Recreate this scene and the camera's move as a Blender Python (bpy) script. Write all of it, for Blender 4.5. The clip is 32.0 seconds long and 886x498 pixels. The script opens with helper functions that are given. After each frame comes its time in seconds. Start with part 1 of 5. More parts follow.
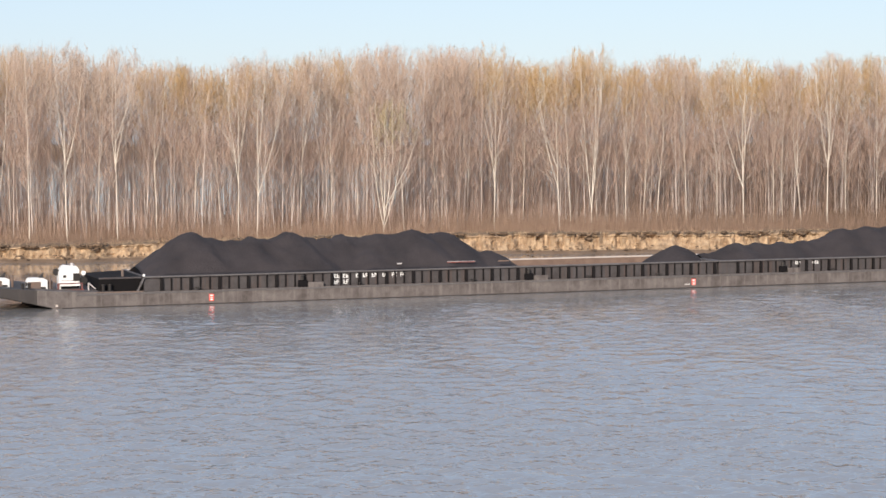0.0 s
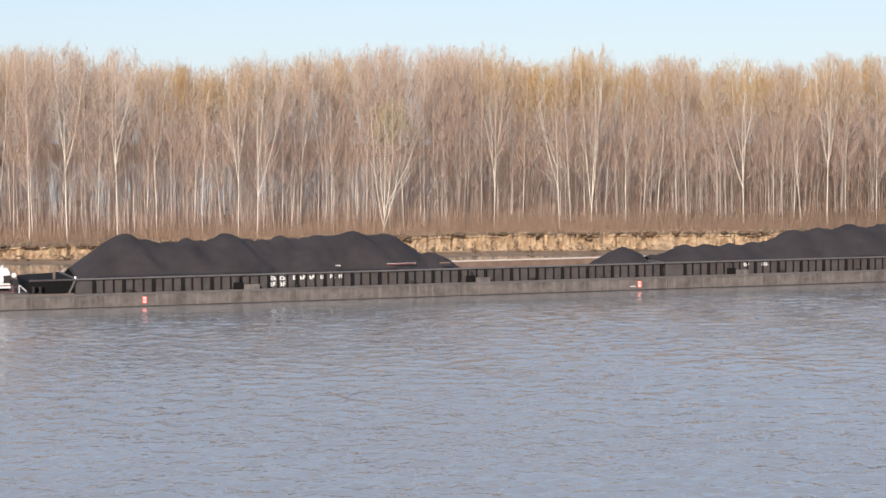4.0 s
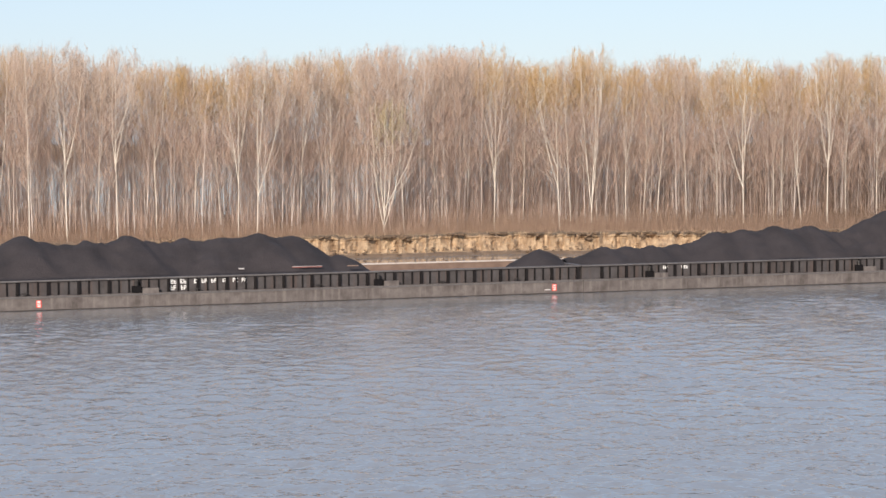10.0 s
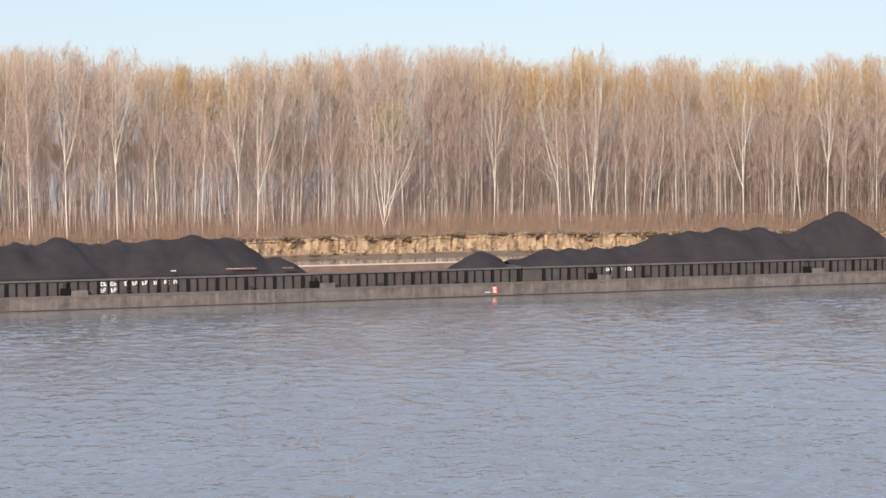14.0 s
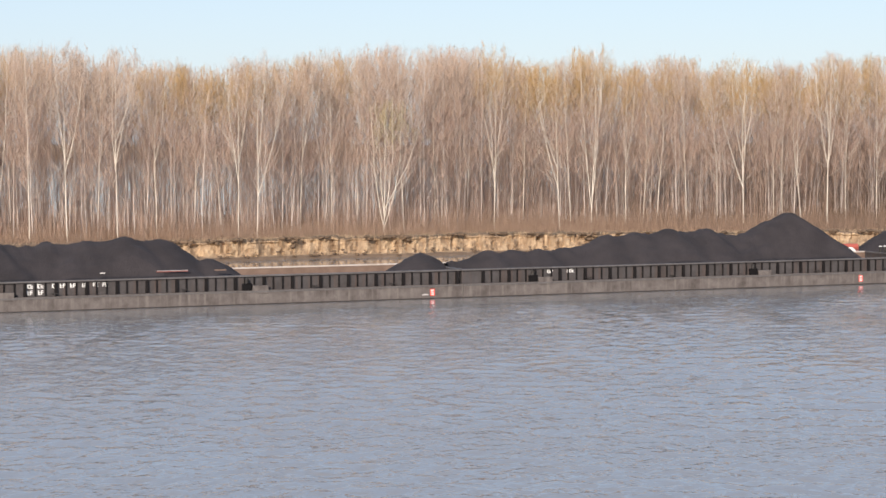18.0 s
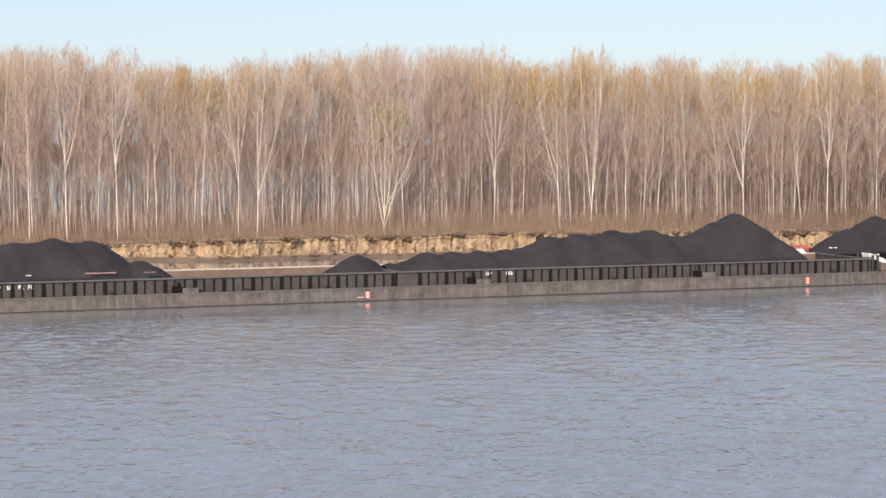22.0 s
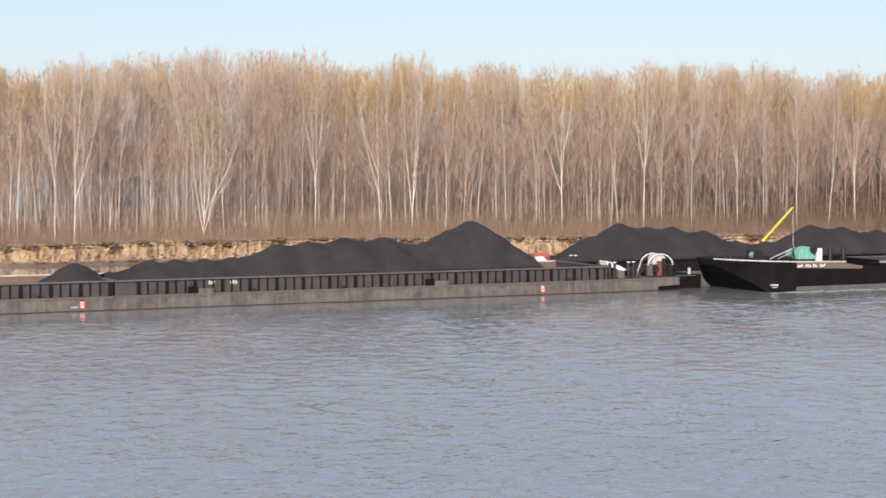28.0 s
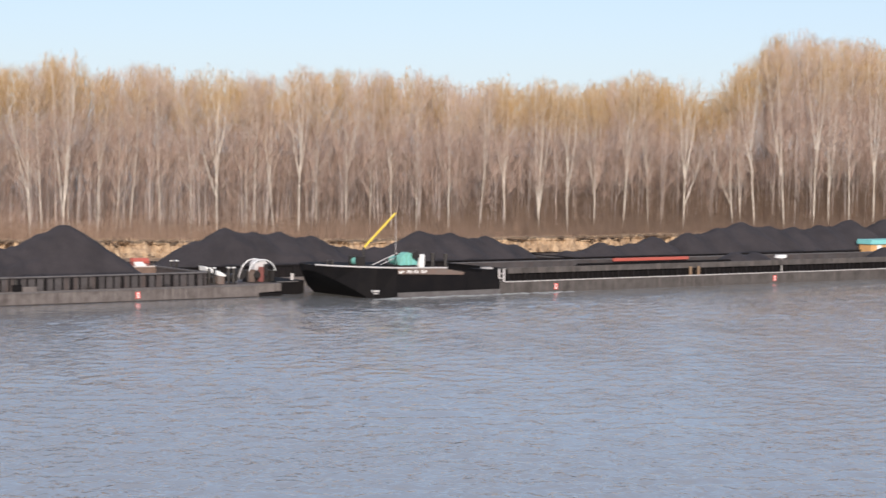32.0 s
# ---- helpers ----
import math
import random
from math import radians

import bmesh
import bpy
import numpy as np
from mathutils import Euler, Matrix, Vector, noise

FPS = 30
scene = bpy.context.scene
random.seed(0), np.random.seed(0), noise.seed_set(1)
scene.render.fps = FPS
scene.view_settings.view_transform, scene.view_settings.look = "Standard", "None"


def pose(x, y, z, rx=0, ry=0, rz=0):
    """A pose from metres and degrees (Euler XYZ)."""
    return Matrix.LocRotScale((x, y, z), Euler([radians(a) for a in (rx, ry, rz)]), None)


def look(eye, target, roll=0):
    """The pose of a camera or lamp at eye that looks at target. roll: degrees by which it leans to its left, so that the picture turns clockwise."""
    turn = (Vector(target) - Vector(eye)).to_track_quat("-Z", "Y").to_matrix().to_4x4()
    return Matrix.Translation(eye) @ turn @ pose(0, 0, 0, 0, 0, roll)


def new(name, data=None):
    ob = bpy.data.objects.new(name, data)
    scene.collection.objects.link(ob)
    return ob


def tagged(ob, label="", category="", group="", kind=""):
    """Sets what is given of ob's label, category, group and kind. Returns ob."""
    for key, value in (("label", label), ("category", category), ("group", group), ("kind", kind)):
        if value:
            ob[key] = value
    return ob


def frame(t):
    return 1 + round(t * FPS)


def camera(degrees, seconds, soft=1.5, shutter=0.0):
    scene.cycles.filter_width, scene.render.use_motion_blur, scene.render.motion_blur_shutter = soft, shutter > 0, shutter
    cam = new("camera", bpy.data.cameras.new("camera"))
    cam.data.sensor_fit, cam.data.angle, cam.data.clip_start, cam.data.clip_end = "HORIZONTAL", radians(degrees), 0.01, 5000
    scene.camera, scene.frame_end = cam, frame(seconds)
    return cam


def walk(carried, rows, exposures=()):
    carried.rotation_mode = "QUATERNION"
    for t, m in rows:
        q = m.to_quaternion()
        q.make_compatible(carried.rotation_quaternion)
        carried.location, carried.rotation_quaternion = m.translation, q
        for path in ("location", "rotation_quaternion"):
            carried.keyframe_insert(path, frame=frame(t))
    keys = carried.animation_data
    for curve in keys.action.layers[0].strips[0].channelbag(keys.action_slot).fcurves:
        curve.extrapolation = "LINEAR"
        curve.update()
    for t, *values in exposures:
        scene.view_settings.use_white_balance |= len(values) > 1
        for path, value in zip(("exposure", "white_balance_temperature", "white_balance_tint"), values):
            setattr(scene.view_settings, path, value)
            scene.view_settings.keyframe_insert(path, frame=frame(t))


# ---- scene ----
# ---------- camera: stands on the near bank, pans to the right at the end ----------
EYE_Z = 13.72
PITCH = -3.211
LEAN = -0.212
cam = camera(26.73, 32.0, soft=1.55, shutter=0.5)


def aim(yaw, pitch, roll):
    return pose(0, 0, EYE_Z, 90 + PITCH + pitch, 0, -yaw) @ pose(0, 0, 0, 0, 0, LEAN + roll)


PAN = [
    (0.0, 0, 0, 0), (24.5, 0, 0, 0), (25.3, 0.05, 0, 0), (25.8, 0.55, 0.02, 0.08),
    (26.5, 2.129, 0.065, 0.2), (27.0, 3.469, 0.09, 0.25), (27.5, 4.658, 0.13, 0.25),
    (28.0, 5.506, 0.154, 0.3), (28.5, 6.32, 0.165, 0.34), (29.0, 7.545, 0.185, 0.38),
    (29.5, 8.747, 0.205, 0.4), (30.0, 9.981, 0.205, 0.46), (30.5, 11.099, 0.2, 0.6),
    (31.0, 12.557, 0.205, 0.74), (31.5, 14.234, 0.25, 0.86), (32.0, 16.09, 0.358, 1.06),
]
walk(cam, [(t, aim(y, p, r)) for t, y, p, r in PAN], [(0.0, 0.45, 6500, 10), (27.0, 0.45, 6500, 10), (32.0, 0.41, 6300, 11)])

# ---------- light: low warm sun from behind and to the left, clear hazy sky ----------
SUN_EL = 20.0
SUN_AZ = 192.0     # compass degrees from +y, clockwise: the side the sun stands on
world = bpy.data.worlds.new("world")
scene.world = world
world.use_nodes = True
wn, wl = world.node_tree.nodes, world.node_tree.links
sky = wn.new("ShaderNodeTexSky")
sky.sky_type = "NISHITA"
sky.sun_disc = False
sky.sun_elevation = radians(SUN_EL)
sky.sun_rotation = radians(SUN_AZ)
sky.altitude = 0
sky.air_density = 1.0
sky.dust_density = 0.6
sky.ozone_density = 1.6
wn["Background"].inputs["Strength"].default_value = 0.108
# thin high haze evens the blue out
haze = wn.new("ShaderNodeMix")
haze.data_type = "RGBA"
haze.inputs["Factor"].default_value = 0.62
haze.inputs["B"].default_value = (3.95, 4.75, 6.35, 1)
wl.new(sky.outputs["Color"], haze.inputs["A"])
wl.new(haze.outputs["Result"], wn["Background"].inputs["Color"])
sun = new("sun", bpy.data.lights.new("sun", "SUN"))
sun.data.energy = 4.1
sun.data.angle = radians(0.6)
sun.data.color = (1.0, 0.9, 0.8)
az, el = radians(SUN_AZ), radians(SUN_EL)
sun.matrix_basis = look((math.sin(az) * math.cos(el) * 100, math.cos(az) * math.cos(el) * 100, math.sin(el) * 100), (0, 0, 0))


# ---------- materials ----------
def material(name, color, rough=0.8, metal=0.0, other=None, scale=2.0, amount=0.5, fine=25.0, bump=0.2, bump_size=0.02, stretch=(1, 1, 1), streaks=None, random_shift=0.0, shine=0.5):
    """A surface with stains at one scale and grain at a finer one, in metres of the object."""
    m = bpy.data.materials.new(name)
    m.use_nodes = True
    n, l = m.node_tree.nodes, m.node_tree.links
    b = n["Principled BSDF"]
    co = n.new("ShaderNodeTexCoord")
    mp = n.new("ShaderNodeMapping")
    mp.inputs["Scale"].default_value = stretch
    l.new(co.outputs["Object"], mp.inputs["Vector"])
    big = n.new("ShaderNodeTexNoise")
    big.inputs["Scale"].default_value = scale
    big.inputs["Detail"].default_value = 6
    big.inputs["Roughness"].default_value = 0.65
    l.new(mp.outputs["Vector"], big.inputs["Vector"])
    ramp = n.new("ShaderNodeMapRange")
    ramp.inputs["From Min"].default_value = 0.36
    ramp.inputs["From Max"].default_value = 0.66
    ramp.inputs["To Max"].default_value = amount
    l.new(big.outputs["Fac"], ramp.inputs["Value"])
    mix = n.new("ShaderNodeMix")
    mix.data_type = "RGBA"
    mix.inputs["A"].default_value = (*color, 1)
    mix.inputs["B"].default_value = (*(other or [c * 0.55 for c in color]), 1)
    l.new(ramp.outputs["Result"], mix.inputs["Factor"])
    small = n.new("ShaderNodeTexNoise")
    small.inputs["Scale"].default_value = fine
    small.inputs["Detail"].default_value = 4
    l.new(co.outputs["Object"], small.inputs["Vector"])
    out = mix.outputs["Result"]
    if streaks:
        sm = n.new("ShaderNodeMapping")
        sm.inputs["Scale"].default_value = (1.6, 1.6, 0.12)
        l.new(co.outputs["Object"], sm.inputs["Vector"])
        sn = n.new("ShaderNodeTexNoise")
        sn.inputs["Scale"].default_value = 1.4
        sn.inputs["Detail"].default_value = 5
        l.new(sm.outputs["Vector"], sn.inputs["Vector"])
        sr = n.new("ShaderNodeMapRange")
        sr.inputs["From Min"].default_value = 0.5
        sr.inputs["From Max"].default_value = 0.68
        sr.inputs["To Max"].default_value = 0.7
        l.new(sn.outputs["Fac"], sr.inputs["Value"])
        m2 = n.new("ShaderNodeMix")
        m2.data_type = "RGBA"
        m2.inputs["B"].default_value = (*streaks, 1)
        l.new(out, m2.inputs["A"])
        l.new(sr.outputs["Result"], m2.inputs["Factor"])
        out = m2.outputs["Result"]
    hsv = n.new("ShaderNodeHueSaturation")
    gr = n.new("ShaderNodeMapRange")
    gr.inputs["To Min"].default_value = 0.8
    gr.inputs["To Max"].default_value = 1.2
    l.new(small.outputs["Fac"], gr.inputs["Value"])
    val = gr.outputs["Result"]
    if random_shift:
        oi = n.new("ShaderNodeObjectInfo")
        rr = n.new("ShaderNodeMapRange")
        rr.inputs["To Min"].default_value = 1 - random_shift
        rr.inputs["To Max"].default_value = 1 + random_shift
        l.new(oi.outputs["Random"], rr.inputs["Value"])
        mu = n.new("ShaderNodeMath")
        mu.operation = "MULTIPLY"
        l.new(val, mu.inputs[0])
        l.new(rr.outputs["Result"], mu.inputs[1])
        val = mu.outputs["Value"]
    l.new(val, hsv.inputs["Value"])
    l.new(out, hsv.inputs["Color"])
    l.new(hsv.outputs["Color"], b.inputs["Base Color"])
    b.inputs["Roughness"].default_value = rough
    b.inputs["Metallic"].default_value = metal
    b.inputs["Specular IOR Level"].default_value = shine
    if bump:
        bp = n.new("ShaderNodeBump")
        bp.inputs["Strength"].default_value = bump
        bp.inputs["Distance"].default_value = bump_size
        l.new(small.outputs["Fac"], bp.inputs["Height"])
        l.new(bp.outputs["Normal"], b.inputs["Normal"])
    return m


def island_material(name, dark, light, rough=0.85):
    """For joined twigs: each one has its own shade."""
    m = bpy.data.materials.new(name)
    m.use_nodes = True
    n, l = m.node_tree.nodes, m.node_tree.links
    geo = n.new("ShaderNodeNewGeometry")
    mix = n.new("ShaderNodeMix")
    mix.data_type = "RGBA"
    mix.inputs["A"].default_value = (*dark, 1)
    mix.inputs["B"].default_value = (*light, 1)
    l.new(geo.outputs["Random Per Island"], mix.inputs["Factor"])
    l.new(mix.outputs["Result"], n["Principled BSDF"].inputs["Base Color"])
    n["Principled BSDF"].inputs["Roughness"].default_value = rough
    n["Principled BSDF"].inputs["Specular IOR Level"].default_value = 0.15
    return m


def water_material():
    m = bpy.data.materials.new("river_water")
    m.use_nodes = True
    n, l = m.node_tree.nodes, m.node_tree.links
    b = n["Principled BSDF"]
    b.inputs["Base Color"].default_value = (0.217, 0.207, 0.197, 1)
    b.inputs["Roughness"].default_value = 0.07
    b.inputs["IOR"].default_value = 1.85
    co = n.new("ShaderNodeTexCoord")

    def waves(scale, sx, sy, turn, detail, rough):
        mp = n.new("ShaderNodeMapping")
        mp.inputs["Scale"].default_value = (sx, sy, 1)
        mp.inputs["Rotation"].default_value = (0, 0, radians(turn))
        l.new(co.outputs["Object"], mp.inputs["Vector"])
        t = n.new("ShaderNodeTexNoise")
        t.inputs["Scale"].default_value = scale
        t.inputs["Detail"].default_value = detail
        t.inputs["Roughness"].default_value = rough
        t.inputs["Distortion"].default_value = 0.1
        l.new(mp.outputs["Vector"], t.inputs["Vector"])
        return t.outputs["Fac"]

    def bump(height, distance, strength, normal=None):
        p = n.new("ShaderNodeBump")
        p.inputs["Distance"].default_value = distance
        l.new(height, p.inputs["Height"])
        if normal is not None:
            l.new(normal, p.inputs["Normal"])
        if not isinstance(strength, float):
            l.new(strength, p.inputs["Strength"])
        else:
            p.inputs["Strength"].default_value = strength
        return p.outputs["Normal"]

    patch = n.new("ShaderNodeMapRange")
    patch.inputs["From Min"].default_value = 0.35
    patch.inputs["From Max"].default_value = 0.65
    patch.inputs["To Min"].default_value = 0.45
    patch.inputs["To Max"].default_value = 1.0
    l.new(waves(0.03, 1.0, 2.2, -8, 3, 0.55), patch.inputs["Value"])
    # the lee under the far bank lies calmer
    xyz = n.new("ShaderNodeSeparateXYZ")
    l.new(co.outputs["Object"], xyz.inputs["Vector"])
    slope = n.new("ShaderNodeMath")
    slope.operation = "MULTIPLY_ADD"
    slope.inputs[1].default_value = -0.235
    l.new(xyz.outputs["X"], slope.inputs[0])
    l.new(xyz.outputs["Y"], slope.inputs[2])
    lee = n.new("ShaderNodeMapRange")
    lee.inputs["From Min"].default_value = 172
    lee.inputs["From Max"].default_value = 196
    lee.inputs["To Min"].default_value = 1.0
    lee.inputs["To Max"].default_value = 0.06
    l.new(slope.outputs["Value"], lee.inputs["Value"])
    # and so does the strip along the hulls
    along = n.new("ShaderNodeMath")
    along.operation = "MULTIPLY_ADD"
    along.inputs[1].default_value = -0.3626
    l.new(xyz.outputs["X"], along.inputs[0])
    l.new(xyz.outputs["Y"], along.inputs[2])
    side = n.new("ShaderNodeMapRange")
    side.inputs["From Min"].default_value = 157
    side.inputs["From Max"].default_value = 167
    side.inputs["To Min"].default_value = 1.0
    side.inputs["To Max"].default_value = 0.42
    l.new(along.outputs["Value"], side.inputs["Value"])
    calm = n.new("ShaderNodeMath")
    calm.operation = "MULTIPLY"
    l.new(lee.outputs["Result"], calm.inputs[0])
    l.new(side.outputs["Result"], calm.inputs[1])
    force = n.new("ShaderNodeMath")
    force.operation = "MULTIPLY"
    l.new(patch.outputs["Result"], force.inputs[0])
    l.new(calm.outputs["Value"], force.inputs[1])
    # short broken crests
    gust = n.new("ShaderNodeMapRange")
    gust.inputs["From Min"].default_value = 0.4
    gust.inputs["From Max"].default_value = 0.6
    gust.inputs["To Min"].default_value = 0.35
    gust.inputs["To Max"].default_value = 1.15
    l.new(waves(0.42, 1.3, 0.8, 0, 2, 0.5), gust.inputs["Value"])
    crest = n.new("ShaderNodeMath")
    crest.operation = "MULTIPLY"
    l.new(gust.outputs["Result"], crest.inputs[0])
    l.new(force.outputs["Value"], crest.inputs[1])
    second = bump(waves(1.7, 1.2, 1.0, -4, 1, 0.45), 0.12, crest.outputs["Value"])
    third = bump(waves(3.4, 1.2, 1.0, 5, 1, 0.4), 0.042, force.outputs["Value"], second)
    # broad slicks and ruffled lanes drawn out along the wind
    lane = n.new("ShaderNodeMath")
    lane.operation = "MULTIPLY_ADD"
    lane.inputs[1].default_value = 0.1
    lane.inputs[2].default_value = -0.08
    l.new(waves(0.1, 2.4, 0.5, -6, 3, 0.55), lane.inputs[0])
    lean = n.new("ShaderNodeMath")
    lean.operation = "MULTIPLY"
    l.new(lane.outputs["Value"], lean.inputs[0])
    l.new(calm.outputs["Value"], lean.inputs[1])
    tilt = n.new("ShaderNodeCombineXYZ")
    l.new(lean.outputs["Value"], tilt.inputs["Y"])
    add = n.new("ShaderNodeVectorMath")
    add.operation = "ADD"
    l.new(third, add.inputs[0])
    l.new(tilt.outputs["Vector"], add.inputs[1])
    unit = n.new("ShaderNodeVectorMath")
    unit.operation = "NORMALIZE"
    l.new(add.outputs["Vector"], unit.inputs[0])
    l.new(unit.outputs["Vector"], b.inputs["Normal"])
    return m


HULL = material("hull_grey_steel", (0.14, 0.119, 0.108), 0.75, 0.0, (0.062, 0.049, 0.044), 0.8, 0.9, 8, 0.25, 0.02, streaks=(0.172, 0.148, 0.132), shine=0.3)
HULL_DARK = material("hull_dark_steel", (0.085, 0.074, 0.067), 0.75, 0.0, (0.04, 0.033, 0.029), 0.8, 0.9, 8, 0.25, 0.02, streaks=(0.12, 0.1, 0.088), shine=0.3)
HULL_BOW = material("dark_bow_steel", (0.035, 0.029, 0.027), 0.7, 0.0, (0.03, 0.023, 0.02), 0.7, 0.9, 8, 0.25, 0.02, streaks=(0.045, 0.035, 0.03))
DECK = material("deck_rusty_steel", (0.12, 0.095, 0.08), 0.8, 0.0, (0.1, 0.055, 0.035), 0.8, 0.9, 12)
COAMING = material("coaming_dark_steel", (0.07, 0.062, 0.061), 0.75, 0.0, (0.04, 0.034, 0.033), 0.9, 0.85, 10, streaks=(0.075, 0.052, 0.044), shine=0.3)
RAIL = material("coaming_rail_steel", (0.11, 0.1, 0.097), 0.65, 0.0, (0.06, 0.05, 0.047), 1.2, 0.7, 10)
# far rail's paler tone: the sun on it is put into the colour
RAIL_PALE = material("coaming_rail_sun_tone", (0.52, 0.46, 0.41), 0.6, 0.0, (0.4, 0.3, 0.24), 1.2, 0.5, 10)
RAIL_RED = material("coaming_rail_red", (0.42, 0.085, 0.06), 0.6, 0.0, (0.3, 0.1, 0.07), 1.2, 0.5, 10)
BRACKET = material("bracket_black_steel", (0.012, 0.011, 0.0115), 0.85, 0.0, (0.022, 0.016, 0.014), 2, 0.5, 10, shine=0.08)
BLACK = material("black_hull_paint", (0.006, 0.0055, 0.006), 0.75, 0.0, (0.011, 0.009, 0.0085), 0.7, 0.7, 10, shine=0.1)
RUST = material("rusty_plate", (0.15, 0.095, 0.07), 0.85, 0.0, (0.115, 0.1, 0.09), 1.3, 0.8, 14)
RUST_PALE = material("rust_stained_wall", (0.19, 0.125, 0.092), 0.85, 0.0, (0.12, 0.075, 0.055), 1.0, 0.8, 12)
WHITE = material("white_paint", (0.78, 0.77, 0.74), 0.5, 0.0, (0.55, 0.5, 0.44), 1.6, 0.5, 14, 0.08)
PALE = material("pale_deck_edge", (0.5, 0.47, 0.45), 0.6, 0.0, (0.34, 0.3, 0.28), 1.5, 0.6, 14)
RED = material("red_paint", (0.75, 0.07, 0.045), 0.45, 0.0, (0.7, 0.08, 0.05), 3, 0.4, 20, 0.05)
DULL_RED = material("dull_red_paint", (0.19, 0.058, 0.046), 0.6, 0.0, (0.1, 0.045, 0.038), 2, 0.6, 16)
GREEN = material("mint_green_paint", (0.17, 0.42, 0.34), 0.5, 0.0, (0.13, 0.3, 0.25), 1.6, 0.6, 14, 0.08)
YELLOW = material("yellow_paint", (0.78, 0.55, 0.06), 0.45, 0.0, (0.6, 0.42, 0.07), 2, 0.4, 14, 0.05)
DULL_OCHRE = material("dull_ochre_paint", (0.26, 0.17, 0.1), 0.7, 0.0, (0.14, 0.09, 0.06), 1.6, 0.5, 14, 0.05)
TEAL = material("teal_paint", (0.2, 0.5, 0.47), 0.5, 0.0, (0.16, 0.38, 0.36), 1.6, 0.5, 14, 0.05)
ORANGE = material("ochre_paint", (0.6, 0.33, 0.12), 0.6, 0.0, (0.4, 0.2, 0.1), 1.6, 0.5, 14, 0.05)
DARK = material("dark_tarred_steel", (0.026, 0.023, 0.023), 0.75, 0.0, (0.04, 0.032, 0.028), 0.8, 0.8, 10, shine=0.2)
FOAM = material("churned_foam", (0.38, 0.38, 0.36), 0.6, 0.0, (0.24, 0.25, 0.24), 2.5, 0.8, 8, 0.5, 0.05)
MACHINE = material("greasy_black_steel", (0.025, 0.023, 0.022), 0.5, 0.4, (0.05, 0.035, 0.025), 3, 0.5, 20)
COAL = material("coal", (0.043, 0.0355, 0.036), 0.9, 0.0, (0.027, 0.0225, 0.023), 0.3, 0.95, 6, 0.6, 0.1, shine=0.25)
SOIL = material("eroded_loess_bank", (0.46, 0.325, 0.2), 0.95, 0.0, (0.2, 0.128, 0.075), 0.75, 0.95, 5, 0.9, 0.12, stretch=(1.7, 1.7, 0.45))
LITTER = material("leaf_litter_ground", (0.2, 0.135, 0.088), 0.95, 0.0, (0.13, 0.095, 0.06), 0.4, 0.9, 5, 0.8, 0.1)
SOD = material("dark_turf_sod", (0.17, 0.11, 0.068), 0.95, 0.0, (0.075, 0.05, 0.032), 0.9, 0.9, 6, 0.8, 0.08)
MUD = material("wet_mud_shore", (0.17, 0.115, 0.075), 0.7, 0.0, (0.12, 0.082, 0.055), 0.4, 0.8, 5, 0.5, 0.05)
BARK = material("pale_poplar_bark", (0.76, 0.67, 0.56), 0.9, 0.0, (0.3, 0.25, 0.2), 1.1, 0.85, 18, 0.4, 0.02, stretch=(1, 1, 0.25))
BARK_FAR = island_material("grey_poplar_bark", (0.32, 0.265, 0.235), (0.68, 0.58, 0.51))
TWIG = island_material("tan_twigs", (0.37, 0.26, 0.188), (0.64, 0.475, 0.36))
TWIG_OCHRE = island_material("ochre_budding_twigs", (0.36, 0.222, 0.095), (0.57, 0.375, 0.175))
TWIG_OLIVE = island_material("olive_budding_twigs", (0.31, 0.235, 0.1), (0.5, 0.4, 0.2))
TWIG_GREY = island_material("grey_brown_twigs", (0.335, 0.225, 0.17), (0.6, 0.43, 0.335))
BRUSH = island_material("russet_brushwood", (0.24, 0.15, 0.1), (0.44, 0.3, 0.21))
# brown shrub stems, darkened to hold the shade of the dense stand
UNDER = island_material("shade_toned_undergrowth", (0.125, 0.084, 0.06), (0.27, 0.182, 0.126))
STRAW = island_material("dry_straw_grass", (0.36, 0.25, 0.15), (0.58, 0.43, 0.28))
WATER = water_material()


# ---------- building helpers ----------
def mesh_of(name, verts, faces, mats, slots=None, smooth=False):
    me = bpy.data.meshes.new(name)
    me.from_pydata(verts, [], faces)
    for m in mats:
        me.materials.append(m)
    if slots is not None:
        me.polygons.foreach_set("material_index", slots)
    if smooth:
        me.polygons.foreach_set("use_smooth", [True] * len(me.polygons))
    me.update()
    return me


def part(name, bm, mat, parent, label="", bevel=0.0, smooth=False):
    if bevel:
        bmesh.ops.bevel(bm, geom=bm.edges[:], offset=bevel, segments=1, affect="EDGES", clamp_overlap=True)
    bmesh.ops.recalc_face_normals(bm, faces=bm.faces[:])
    me = bpy.data.meshes.new(name)
    bm.to_mesh(me)
    bm.free()
    me.materials.append(mat)
    if smooth:
        for p in me.polygons:
            p.use_smooth = True
    ob = new(name, me)
    ob.parent = parent
    return tagged(ob, label)


def share(name, me, parent, x, y, z, label=""):
    ob = new(name, me)
    ob.parent = parent
    ob.location = (x, y, z)
    return tagged(ob, label)


def add_box(bm, x0, y0, z0, x1, y1, z1):
    v = [bm.verts.new(p) for p in ((x0, y0, z0), (x1, y0, z0), (x1, y1, z0), (x0, y1, z0), (x0, y0, z1), (x1, y0, z1), (x1, y1, z1), (x0, y1, z1))]
    for f in ((0, 3, 2, 1), (4, 5, 6, 7), (0, 1, 5, 4), (1, 2, 6, 5), (2, 3, 7, 6), (3, 0, 4, 7)):
        bm.faces.new([v[i] for i in f])


def boxes(*bs):
    bm = bmesh.new()
    for b in bs:
        add_box(bm, *b)
    return bm


